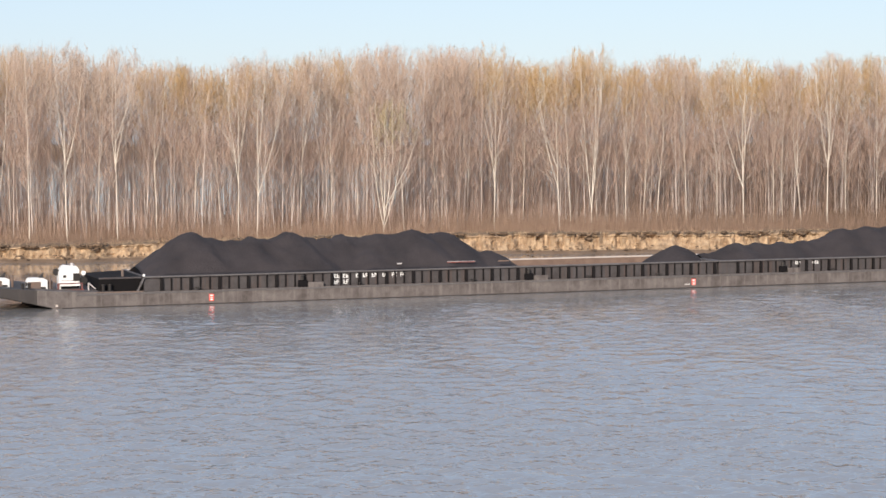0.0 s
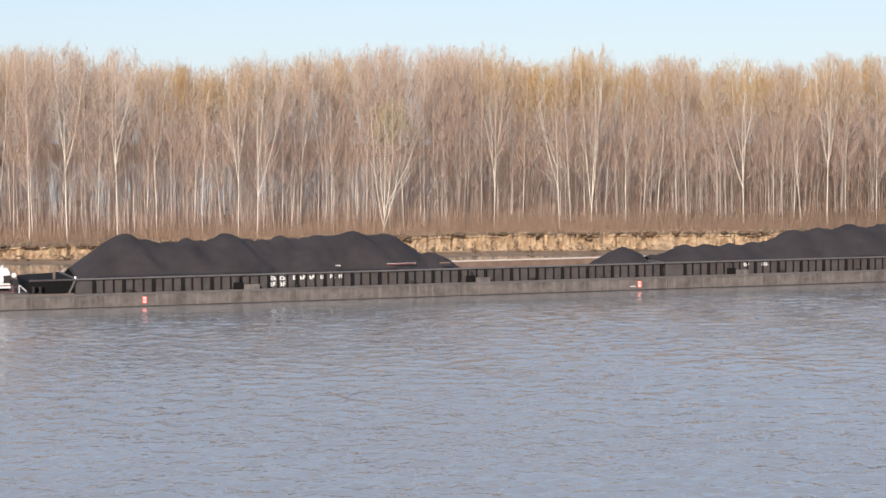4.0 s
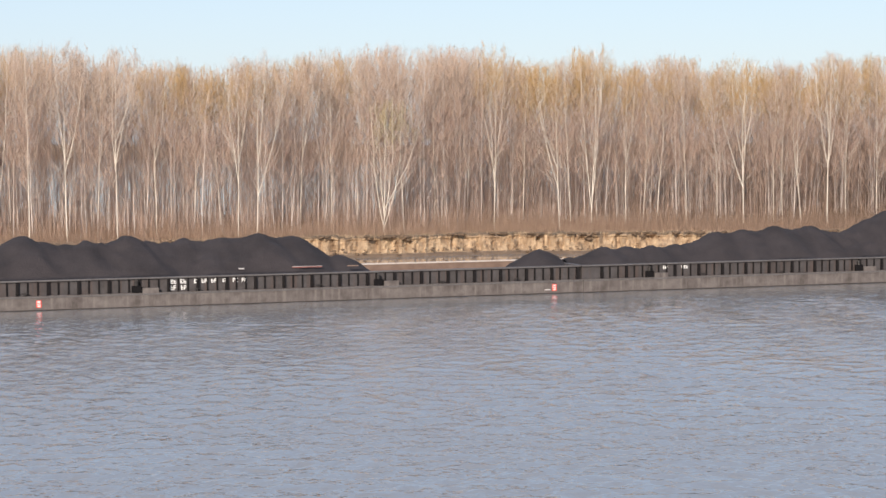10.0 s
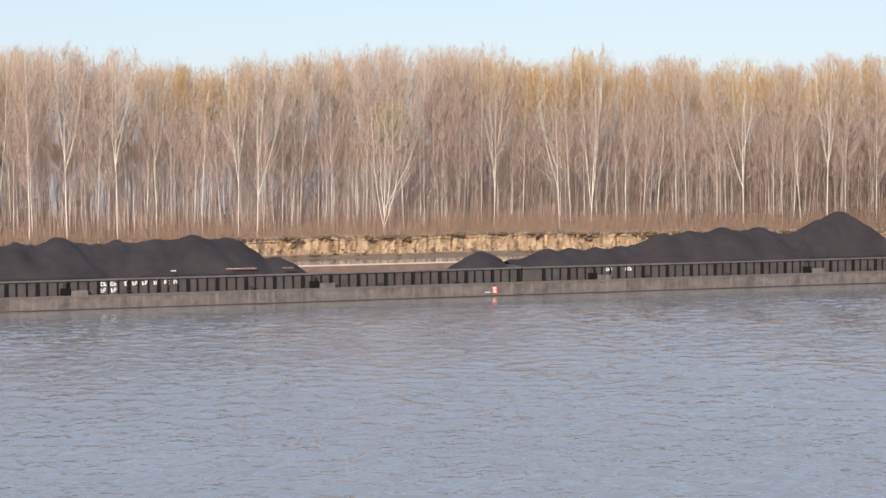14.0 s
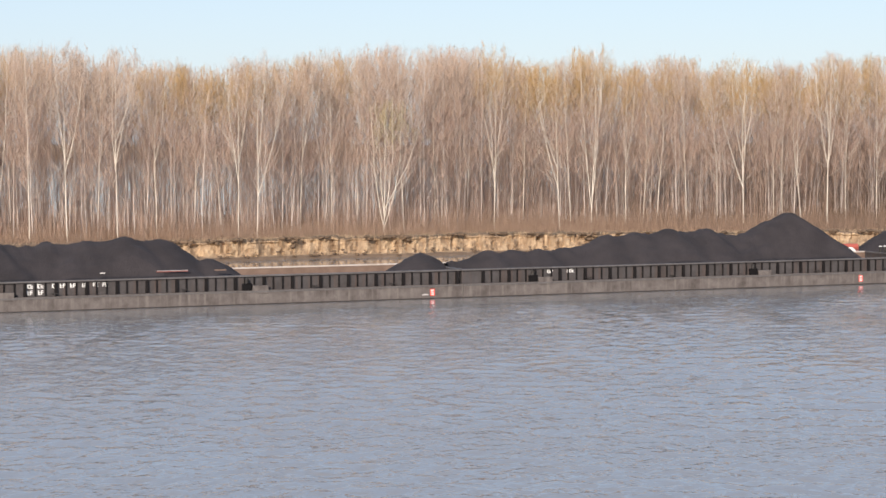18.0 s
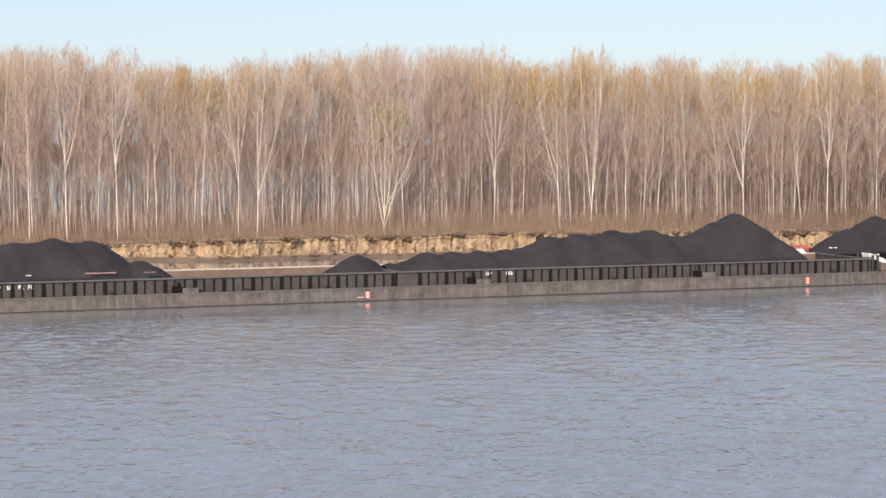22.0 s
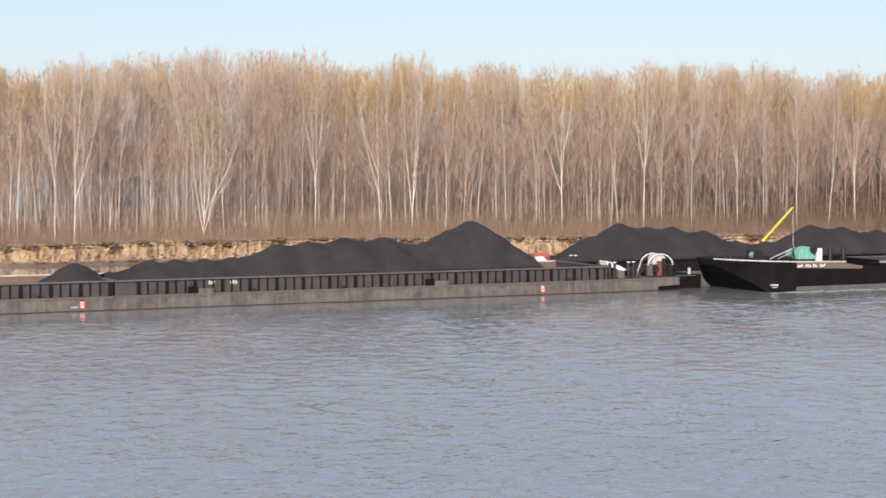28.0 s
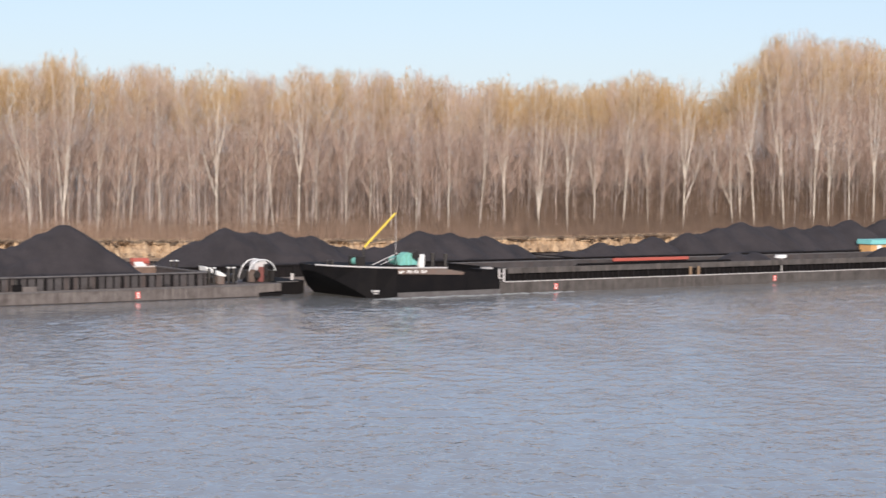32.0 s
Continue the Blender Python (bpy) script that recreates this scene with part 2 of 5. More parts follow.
def add_tube(bm, a, b, r0, r1=None, sides=10):
    r1 = r0 if r1 is None else r1
    a, b = Vector(a), Vector(b)
    q = (b - a).to_track_quat("Z", "Y")
    ring = []
    for p, r in ((a, r0), (b, r1)):
        ring.append([bm.verts.new(p + q @ Vector((math.cos(k * 2 * math.pi / sides) * r, math.sin(k * 2 * math.pi / sides) * r, 0))) for k in range(sides)])
    for k in range(sides):
        bm.faces.new((ring[0][k], ring[0][(k + 1) % sides], ring[1][(k + 1) % sides], ring[1][k]))
    bm.faces.new(ring[0][::-1])
    bm.faces.new(ring[1])


def tubes(*ts):
    bm = bmesh.new()
    for t in ts:
        add_tube(bm, *t)
    return bm


def prism(profile, y0, y1, bm=None):
    """A side profile of (x, z), carried across from y0 to y1."""
    bm = bm or bmesh.new()
    a = [bm.verts.new((x, y0, z)) for x, z in profile]
    b = [bm.verts.new((x, y1, z)) for x, z in profile]
    bm.faces.new(a)
    bm.faces.new(b[::-1])
    for i in range(len(a)):
        j = (i + 1) % len(a)
        bm.faces.new((a[i], b[i], b[j], a[j]))
    return bm


# ---------- the tow's course ----------
HEADING = 19.93
COURSE = radians(24.41)
TOW_Y = 168.5
movers = []


def tow_place(t, s, off):
    """Where a point of the tow lies at t: s metres aft along it, off metres away from its near side."""
    run = -(1.4769 * t + 0.00206 * t * t)
    h = radians(HEADING)
    return (run * math.cos(COURSE) + s * math.cos(h) - off * math.sin(h), TOW_Y + run * math.sin(COURSE) + s * math.sin(h) + off * math.cos(h))


def afloat(ob, s, off, z=0.0):
    movers.append((ob, s, off, z))
    ob.matrix_basis = pose(*tow_place(0, s, off), z, 0, 0, HEADING)


def motions():
    times = [0, 4, 8, 12, 16, 20, 24, 28, 32]
    for ob, s, off, z in movers:
        walk(ob, [(t, pose(*tow_place(t, s, off), z, 0, 0, HEADING)) for t in times])
    walk(river, [(0, pose(0, 0, 0)), (32, pose(11.0, -3.5, 0))])


# ---------- river, banks ----------
def ramp(v, a, b, lo, hi):
    return lo + (hi - lo) * min(1.0, max(0.0, (v - a) / (b - a)))


def river_surface():
    """The river: a wide calm sheet, and on it the wind waves of the open reach between the shores."""
    verts = [(-5000, -4500, -0.07), (5000, -4500, -0.07), (5000, 4500, -0.07), (-5000, 4500, -0.07)]
    faces = [(0, 1, 2, 3)]
    turns = [radians(-27 + 62 * i / 520) for i in range(521)]
    depths = [52.0]
    while depths[-1] < 182:
        depths.append(depths[-1] * 1.0032)
    m = len(depths)
    for i, a in enumerate(turns):
        sa, ca = math.sin(a), math.cos(a)
        for k, d in enumerate(depths):
            r = d / (ca - 0.3 * sa)
            x, y = r * sa, r * ca
            calm = ramp(y - 0.3626 * x, 155, 166, 1.0, 0.6) * ramp(y - 0.235 * x, 168, 190, 1.0, 0.1)
            gust = 0.55 + 0.9 * max(0.0, 0.45 + noise.noise((x * 0.05, y * 0.035, 4.0)))
            n1 = noise.noise((x * 0.62 + 0.1 * y, y * 0.72, 0.0))
            n2 = noise.noise((x * 1.25 - 0.12 * y, y * 1.4, 7.0))
            h = (0.072 * n1 + 0.055 * (0.35 - abs(n2)) + 0.055 * n2) * gust * calm
            rim = min(1.0, min(i, 520 - i) / 12, k / 10, (m - 1 - k) / 30)
            verts.append((x, y, h * rim - 0.08 * (1 - rim)))
    for i in range(520):
        for k in range(m - 1):
            q = 4 + i * m + k
            faces.append((q, q + m, q + m + 1, q + 1))
    return tagged(new("water", mesh_of("water", verts, faces, [WATER], smooth=True)), "grey-blue rippled river water under open sky", "water", kind="structure")


river = river_surface()


def bank_y(x):
    """The far bank's edge."""
    return 231.5 + 0.235 * x + 1.6 * math.sin(x * 0.11 + 1) + 0.9 * math.sin(x * 0.31) - 7 * math.exp(-((x - 62) / 22) ** 2)


def fbm(x, y, z):
    return noise.noise((x, y, z)) + 0.5 * noise.noise((x * 2.1, y * 2.1, z + 5)) + 0.25 * noise.noise((x * 4.3, y * 4.3, z + 9))


def lip_z(x):
    """The height of the bank's lip: lower upstream."""
    return 2.38 - 0.6 * min(1, max(0, (-22 - x) / 22))


def far_bank():
    """Shore, a cut earth cliff with gullies, slumps and a ragged turf lip, and the wood's floor behind it."""
    xs = [-2000, -1200, -700, -400, -250, -170, -130] + [-90 + 0.3 * i for i in range(961)] + [230, 300, 400, 600, 1000, 2000]
    rows = 13
    shore = [(-3.2, -0.9), (-1.5, -0.14), (-0.95, 0.12), (-0.5, 0.3)]
    back = [(1.4, 2.44), (3.2, 2.47), (8, 2.5), (16, 2.5), (40, 2.5), (80, 2.4), (98, 1.4), (106, -0.9)]
    n = len(shore) + rows + len(back)
    verts, faces, slots = [], [], []
    for x in xs:
        y = bank_y(x)
        wide = abs(x) > 240
        top = lip_z(x) + (0 if wide else 0.3 * fbm(x * 0.12, 1.0, 5.0) + 0.2 * noise.noise((x * 0.7, 4.0, 1.0)) + 0.1 * noise.noise((x * 2.1, 4.0, 6.0)))
        crack = max(0.0, fbm(x * 0.33, 3.1, 0.0) - 0.25) ** 0.8 * 2.6 + max(0.0, noise.noise((x * 0.9, 5.2, 0.0)) - 0.25) ** 0.7 * 1.3
        slump = max(0.0, fbm(x * 0.16, 7.7, 0.0)) * 3.0
        for d, z in shore:
            verts.append((x, y + d + (0 if wide else 0.5 * fbm(x * 0.5, d, 2.0) - slump * 0.5), z))
        for k in range(rows):
            q = k / (rows - 1)
            z = 0.4 + (top - 0.4) * q
            lean = 0.55 * q ** 0.7 - slump * max(0, 0.62 - q) * 0.9 + crack * (0.35 + 0.65 * q)
            rough = 0.75 * fbm(x * 0.95 + 0.25 * z, z * 0.32, 4.0) + 0.5 * fbm(x * 2.5 - 0.3 * z, z * 0.7, 6.0) + 0.14 * noise.noise((x * 0.5, z * 4.0, 8.0))
            lip = -0.75 * max(0.0, noise.noise((x * 0.6, 2.0, 3.0)) + 0.3) if q > 0.8 else 0.0
            verts.append((x, y + (0.55 * q if wide else lean + rough + lip), z + (0 if wide else 0.06 * noise.noise((x * 2.3, z * 2, 1.0)))))
        for d, z in back:
            verts.append((x, y + d + crack * max(0, 1 - d / 3), z + (0 if wide or d > 50 else (top - 2.38) * max(0, 1 - d / 14) + 0.12 * noise.noise((x * 0.3, d * 0.3, 2.0)))))
    for i in range(len(xs) - 1):
        for k in range(n - 1):
            a = i * n + k
            faces.append((a, a + n, a + n + 1, a + 1))
            slots.append(2 if k < 3 or k >= n - 2 else 0 if k < len(shore) + rows - 2 else 1)
    ob = new("ground", mesh_of("ground", verts, faces, [SOIL, LITTER, MUD], slots))
    tagged(ob, "far river bank with an eroded tan earth cliff and leaf-littered woodland floor", "river bank", kind="structure")


far_bank()


def near_bank():
    verts, faces = [], []
    prof = [(-900, 11.0), (-60, 11.4), (-3, 12.1), (3, 12.0), (12, 6.5), (24, 0.6), (30, -1.0)]
    xs = [-900, -300, -100] + list(range(-60, 61, 4)) + [100, 300, 900]
    for x in xs:
        for y, z in prof:
            verts.append((x, y + 1.5 * noise.noise((x * 0.05, y * 0.1, 0)), z + 0.25 * noise.noise((x * 0.2, y * 0.2, 3))))
    n = len(prof)
    for i in range(len(xs) - 1):
        for k in range(n - 1):
            a = i * n + k
            faces.append((a, a + n, a + n + 1, a + 1))
    tagged(new("ground_near_bank", mesh_of("ground_near_bank", verts, faces, [LITTER], smooth=True)), "grassy earth embankment of the near shore", "river bank", kind="structure")


near_bank()


def distance():
    rng = random.Random(5)
    verts, faces = [], []
    for i in range(240):
        x = -4200 + i * 35
        h = 13 + 5 * noise.noise((i * 0.3, 0, 0)) + rng.uniform(-2, 2)
        verts += [(x, 2300 + 60 * math.sin(i * 0.2), -1), (x, 2300 + 60 * math.sin(i * 0.2), h), (x, 2500, h), (x, 2500, -1)]
        if i:
            a = (i - 1) * 4
            faces += [(a, a + 4, a + 5, a + 1), (a + 1, a + 5, a + 6, a + 2), (a + 2, a + 6, a + 7, a + 3)]
    tagged(new("backdrop", mesh_of("backdrop", verts, faces, [LITTER])), "distant low wooded shore across the water", "distant shore", kind="structure")


distance()


# ---------- barges ----------
BEAM = 11.4
DECK_Z = 1.2
TOP_Z = 2.5


def hull(barge, length, h0, h1, bow, stern, bow_z=DECK_Z, start=0.0, label="", steel=None):
    """Side tanks, end blocks and hopper floor; raked bow of length bow, cut-up stern of length stern."""
    w, steel = 0.62, steel or HULL
    e0, e1 = max(h0 - 0.4, 0.05), min(h1 + 0.4, length - 0.05)
    for name, y0 in (("side_tank", 0), ("side_tank", BEAM - w)):
        part(name, prism([(e0, -1.6), (e1, -1.6), (e1, DECK_Z), (e0, DECK_Z)], y0, y0 + w), steel, barge, label)
    if bow:
        front = [(0, bow_z - 0.7), (bow * 0.224, bow_z * 0.5), (bow * 0.45, 0.37), (bow * 0.55, 0.1), (bow * 0.66, -0.6), (bow * 0.85, -1.2), (bow * 1.12, -1.6), (e0, -1.6), (e0, DECK_Z), (bow * 1.0, DECK_Z), (bow * 0.6, DECK_Z + (bow_z - DECK_Z) * 0.3), (0, bow_z)]
    else:
        front = [(start, -1.6), (e0, -1.6), (e0, DECK_Z), (start, DECK_Z)]
    if bow:
        cut, zb, zt = bow * 0.45, 0.37, DECK_Z + 0.475 * (bow_z - DECK_Z)
        part("bow_block", prism(front[:3] + [(cut, zt)] + front[-1:], 0, BEAM), HULL_BOW, barge, "dark raked bow")
        front = [(cut, zb)] + front[3:-1] + [(cut, zt)]
        # thin black plate: the shade under the rake is put into its colour
        part("bow_underside", prism([(0.0, bow_z - 0.705), (bow * 0.224, bow_z * 0.5 - 0.005), (bow * 0.45, 0.365), (bow * 0.55, 0.095), (bow * 0.64, -0.6), (bow * 0.55, 0.05), (bow * 0.45, 0.32), (bow * 0.224, bow_z * 0.5 - 0.06), (0.0, bow_z - 0.76)], -0.004, BEAM), BLACK, barge, "bow underside, black for the shade beneath the rake")
    part("fore_block", prism(front, 0, BEAM), steel, barge)
    part("stern_block", prism([(e1, -1.6), (length - stern, -1.6), (length - stern, DECK_Z), (e1, DECK_Z)], 0, BEAM), steel, barge)
    if stern:
        part("transom_step", prism([(length - stern - 0.05, 0.3), (length, 0.42), (length, DECK_Z - 0.05), (length - stern - 0.05, DECK_Z - 0.02)], 0.7, BEAM - 0.7), steel, barge)
    part("hopper_floor", boxes((e0, w, -1.6, e1, BEAM - w, 0.15)), DECK, barge)


BIG = bpy.data.meshes.new("bracket")
_b = prism([(-0.12, 0.0), (0.12, 0.0), (0.1, 1.13), (-0.1, 1.13)], 0.0, 0.24)
_b.to_mesh(BIG)
_b.free()
BIG.materials.append(BRACKET)
THIN = bpy.data.meshes.new("stiffener")
_b = boxes((-0.055, 0, 0, 0.055, 0.12, 1.13))
_b.to_mesh(THIN)
_b.free()
THIN.materials.append(BRACKET)


def coaming(barge, h0, h1, far_rail, first, pitch=2.53, near_mats=(None, None)):
    """Four coaming walls with top rails, and the brackets along the near wall."""
    y0, y1 = 0.62, BEAM - 0.62
    part("coaming_near", boxes((h0, y0, DECK_Z - 0.02, h1, y0 + 0.1, TOP_Z - 0.14)), near_mats[0] or COAMING, barge)
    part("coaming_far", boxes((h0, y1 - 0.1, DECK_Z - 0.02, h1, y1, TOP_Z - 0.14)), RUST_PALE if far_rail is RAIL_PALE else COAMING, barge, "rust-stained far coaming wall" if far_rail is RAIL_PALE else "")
    part("coaming_fore", boxes((h0, y0 + 0.1, DECK_Z - 0.02, h0 + 0.1, y1 - 0.1, TOP_Z - 0.14)), near_mats[0] or COAMING, barge)
    part("coaming_aft", boxes((h1 - 0.1, y0 + 0.1, DECK_Z - 0.02, h1, y1 - 0.1, TOP_Z - 0.14)), COAMING, barge)
    part("rail_near", boxes((h0 - 0.05, y0 - 0.24, TOP_Z - 0.14, h1 + 0.05, y0 + 0.16, TOP_Z)), near_mats[1] or RAIL, barge, bevel=0.02)
    part("rail_far", boxes((h0 - 0.05, y1 - 0.15, TOP_Z - 0.13, h1 + 0.05, y1 + 0.15, TOP_Z + 0.0)), far_rail, barge, "far coaming rail in a tone paled for the sun on it" if far_rail is RAIL_PALE else "red painted far coaming rail" if far_rail is RAIL_RED else "", bevel=0.02)
    part("rail_fore", boxes((h0 - 0.05, y0 + 0.16, TOP_Z - 0.15, h0 + 0.2, y1 - 0.2, TOP_Z)), near_mats[0] or RAIL, barge)
    part("rail_aft", boxes((h1 - 0.2, y0 + 0.16, TOP_Z - 0.15, h1 + 0.05, y1 - 0.2, TOP_Z)), RAIL, barge)
    x = first
    while x < h1 - 0.15:
        share("bracket", BIG, barge, x, y0 - 0.24, DECK_Z)
        for k in (1, 2):
            if x + k * pitch / 3 < h1 - 0.1:
                share("stiffener", THIN, barge, x + k * pitch / 3, y0 - 0.12, DECK_Z)
        x += pitch


def red_mark(barge, x, z=0.55, plate=False):
    m = part("red_marker", boxes((x - 0.21, -0.05, z - 0.3, x + 0.21, -0.004, z + 0.3)), RED, barge, "bright red marker plate with pale unreadable marks", bevel=0.01)
    part("mark", boxes((x - 0.15, -0.066, z + 0.12, x + 0.12, -0.05, z + 0.24), (x - 0.15, -0.066, z - 0.04, x + 0.14, -0.05, z + 0.03), (x - 0.13, -0.066, z - 0.23, x + 0.13, -0.05, z - 0.12)), WHITE, m)
    if plate:
        part("white_streak", boxes((x - 0.95, -0.02, z - 0.24, x - 0.4, -0.004, z - 0.15)), PALE, barge, "white paint smear beside the marker")


def lettering(parent, x0, x1, y, z0, z1, kind=0):
    """Plain strokes in place of letters that cannot be read; each figure is one piece."""
    n = max(1, round((x1 - x0) / 0.24))
    w = (x1 - x0) / n
    for i in range(n):
        a, b = x0 + i * w + 0.025, x0 + (i + 1) * w - 0.025
        t = 0.07
        k = (i + kind) % 3
        bm = bmesh.new()
        add_box(bm, a, y - 0.015, z0, a + t, y, z1)
        if k != 1:
            add_box(bm, a + t, y - 0.015, z1 - t, b, y, z1)
        if k != 2:
            add_box(bm, a + t, y - 0.015, z0, b, y, z0 + t)
        add_box(bm, a + t, y - 0.015, (z0 + z1 - t) / 2, b - t * (k == 0), y, (z0 + z1 + t) / 2)
        part("lettering", bm, WHITE, parent, "white unreadable lettering")


def step_plate(barge, x):
    """A raised rusty plate with a dark fairlead box beside it."""
    part("fender_plate", boxes((x + 0.35, -0.03, DECK_Z - 0.3, x + 1.75, 0.24, DECK_Z + 0.42)), HULL, barge, "raised grey fender plate", bevel=0.03)
    f = part("fairlead", boxes((x - 0.55, 0.02, DECK_Z, x + 0.3, 0.3, DECK_Z + 0.62)), BLACK, barge, "black fairlead box", bevel=0.05)
    part("roller", tubes(((x - 0.15, 0.16, DECK_Z + 0.62), (x - 0.15, 0.16, DECK_Z + 1.02), 0.17, 0.17, 10)), MACHINE, f)


def bollard(parent, x, y, z, h=0.75, mat=None, cap=None):
    b = part("bollard", tubes(((x - 0.28, y, z), (x - 0.28, y, z + h), 0.13), ((x + 0.28, y, z), (x + 0.28, y, z + h), 0.13), ((x - 0.55, y, z + 0.05), (x + 0.55, y, z + 0.05), 0.09)), mat or MACHINE, parent, "twin mooring bollard")
    for d in (-0.28, 0.28):
        part("bollard_cap", tubes(((x + d, y, z + h), (x + d, y, z + h + 0.08), 0.18)), cap or WHITE, b)


def cleat(parent, x, y, z):
    part("cleat", tubes(((x, y, z), (x, y, z + 0.2), 0.06), ((x - 0.3, y, z + 0.22), (x + 0.3, y, z + 0.22), 0.05)), MACHINE, parent)


def anchor_winch(parent, x, y, z):
    """White winch house on a red bed, with a black gypsy wheel and a drum."""
    part("winch_bed", boxes((x - 0.15, y - 0.1, z, x + 2.1, y + 1.7, z + 0.22), (x - 0.15, y - 0.1, z + 0.7, x + 2.0, y + 0.02, z + 0.78), (x - 0.15, y - 0.1, z + 0.22, x - 0.03, y + 0.02, z + 0.7), (x + 1.88, y - 0.1, z + 0.22, x + 2.0, y + 0.02, z + 0.7)), DULL_RED, parent, "dull red winch bed frame")
    h = part("winch_house", prism([(x, z + 0.22), (x + 1.75, z + 0.22), (x + 1.75, z + 1.9), (x + 1.55, z + 2.2), (x + 0.5, z + 2.3), (x + 0.2, z + 2.05), (x, z + 1.6)], y + 0.03, y + 1.5), WHITE, parent, "white winch house", bevel=0.04)
    part("shutter", boxes((x + 0.2, y + 0.005, z + 0.95, x + 1.45, y + 0.025, z + 1.05)), PALE, h)
    part("shutter", boxes((x + 0.15, y + 0.005, z + 0.3, x + 1.6, y + 0.025, z + 0.62)), RUST, h)
    part("grease_patch", boxes((x + 1.2, y - 0.05, z + 0.95, x + 1.78, y + 0.025, z + 1.6)), MACHINE, h)
    part("grease_patch", boxes((x + 0.35, y - 0.03, z + 1.25, x + 0.6, y + 0.025, z + 1.45)), MACHINE, h)
    part("slot", boxes((x + 0.12, y - 0.14, z + 0.3, x + 1.7, y - 0.11, z + 0.52)), BLACK, h, "black slot under the housing")
    part("slot_bar", boxes((x + 0.06, y - 0.16, z + 0.53, x + 1.76, y - 0.1, z + 0.68)), WHITE, h)
    part("gypsy_wheel", tubes(((x - 0.12, y + 0.7, z + 1.7), (x - 0.12, y + 0.95, z + 1.7), 0.3, 0.3, 14)), MACHINE, parent, "black gypsy wheel")
    for px, top in ((-1.25, 1.25), (-0.85, 1.1)):
        part("rusty_post", tubes(((x + px, y + 0.3, z), (x + px, y + 0.3, z + top), 0.14)), RUST, parent)
    part("drum", tubes(((x + 2.1, y + 0.15, z + 0.95), (x + 2.1, y + 1.5, z + 0.95), 0.34, 0.34, 16)), MACHINE, parent, "black rope drum")
    part("hand_wheel", tubes(((x + 2.05, y - 0.2, z + 1.62), (x + 2.05, y - 0.12, z + 1.62), 0.2, 0.2, 16)), WHITE, parent)
    part("lamp_post", tubes(((x + 0.75, y + 0.7, z + 2.2), (x + 0.75, y + 0.7, z + 2.65), 0.05)), MACHINE, parent)
    part("vent_head", tubes(((x + 1.2, y + 0.6, z + 2.2), (x + 1.2, y + 0.6, z + 2.45), 0.13)), PALE, parent)
    part("chain_stopper", boxes((x - 0.95, y + 0.2, z, x - 0.5, y + 0.9, z + 1.0)), RUST, parent, "rusty chain stopper", bevel=0.04)
    part("pipe_rail", tubes(((x + 2.5, y, z), (x + 2.5, y, z + 0.75), 0.07), ((x + 2.5, y, z + 0.75), (x + 3.1, y, z + 0.2), 0.06)), PALE, parent)


def locker(parent, x, y, z, w=1.7, h=1.15):
    b = part("locker", prism([(x, z), (x + w, z), (x + w, z + h * 0.8), (x + w * 0.8, z + h), (x + w * 0.1, z + h), (x, z + h * 0.75)], y, y + 1.4), WHITE, parent, "white painted deck locker", bevel=0.03)
    part("hatch", boxes((x + 0.06, y - 0.03, z + 0.02, x + w * 0.66, y, z + h * 0.72)), RUST, b, "rust-brown hatch")
    part("davit", tubes(((x - 0.3, y - 0.2, z), (x - 0.1, y - 0.1, z + h * 0.7), 0.09)), MACHINE, parent)
    part("lever", tubes(((x + w * 0.6, y + 0.7, z + h), (x + w * 0.85, y + 0.7, z + h + 0.4), 0.07)), MACHINE, parent)
    part("mast_lamp", tubes(((x + w * 0.75, y + 0.5, z + h), (x + w * 0.75, y + 0.5, z + h + 0.3), 0.16, 0.1)), MACHINE, parent)
    part("stain", boxes((x + w * 0.55, y - 0.02, z + 0.05, x + w * 0.9, y - 0.003, z + h * 0.3)), MACHINE, b)
    part("vent_pipe", tubes(((x + w + 0.25, y + 0.3, z), (x + w + 0.25, y + 0.3, z + h + 0.2), 0.1)), RUST, parent)


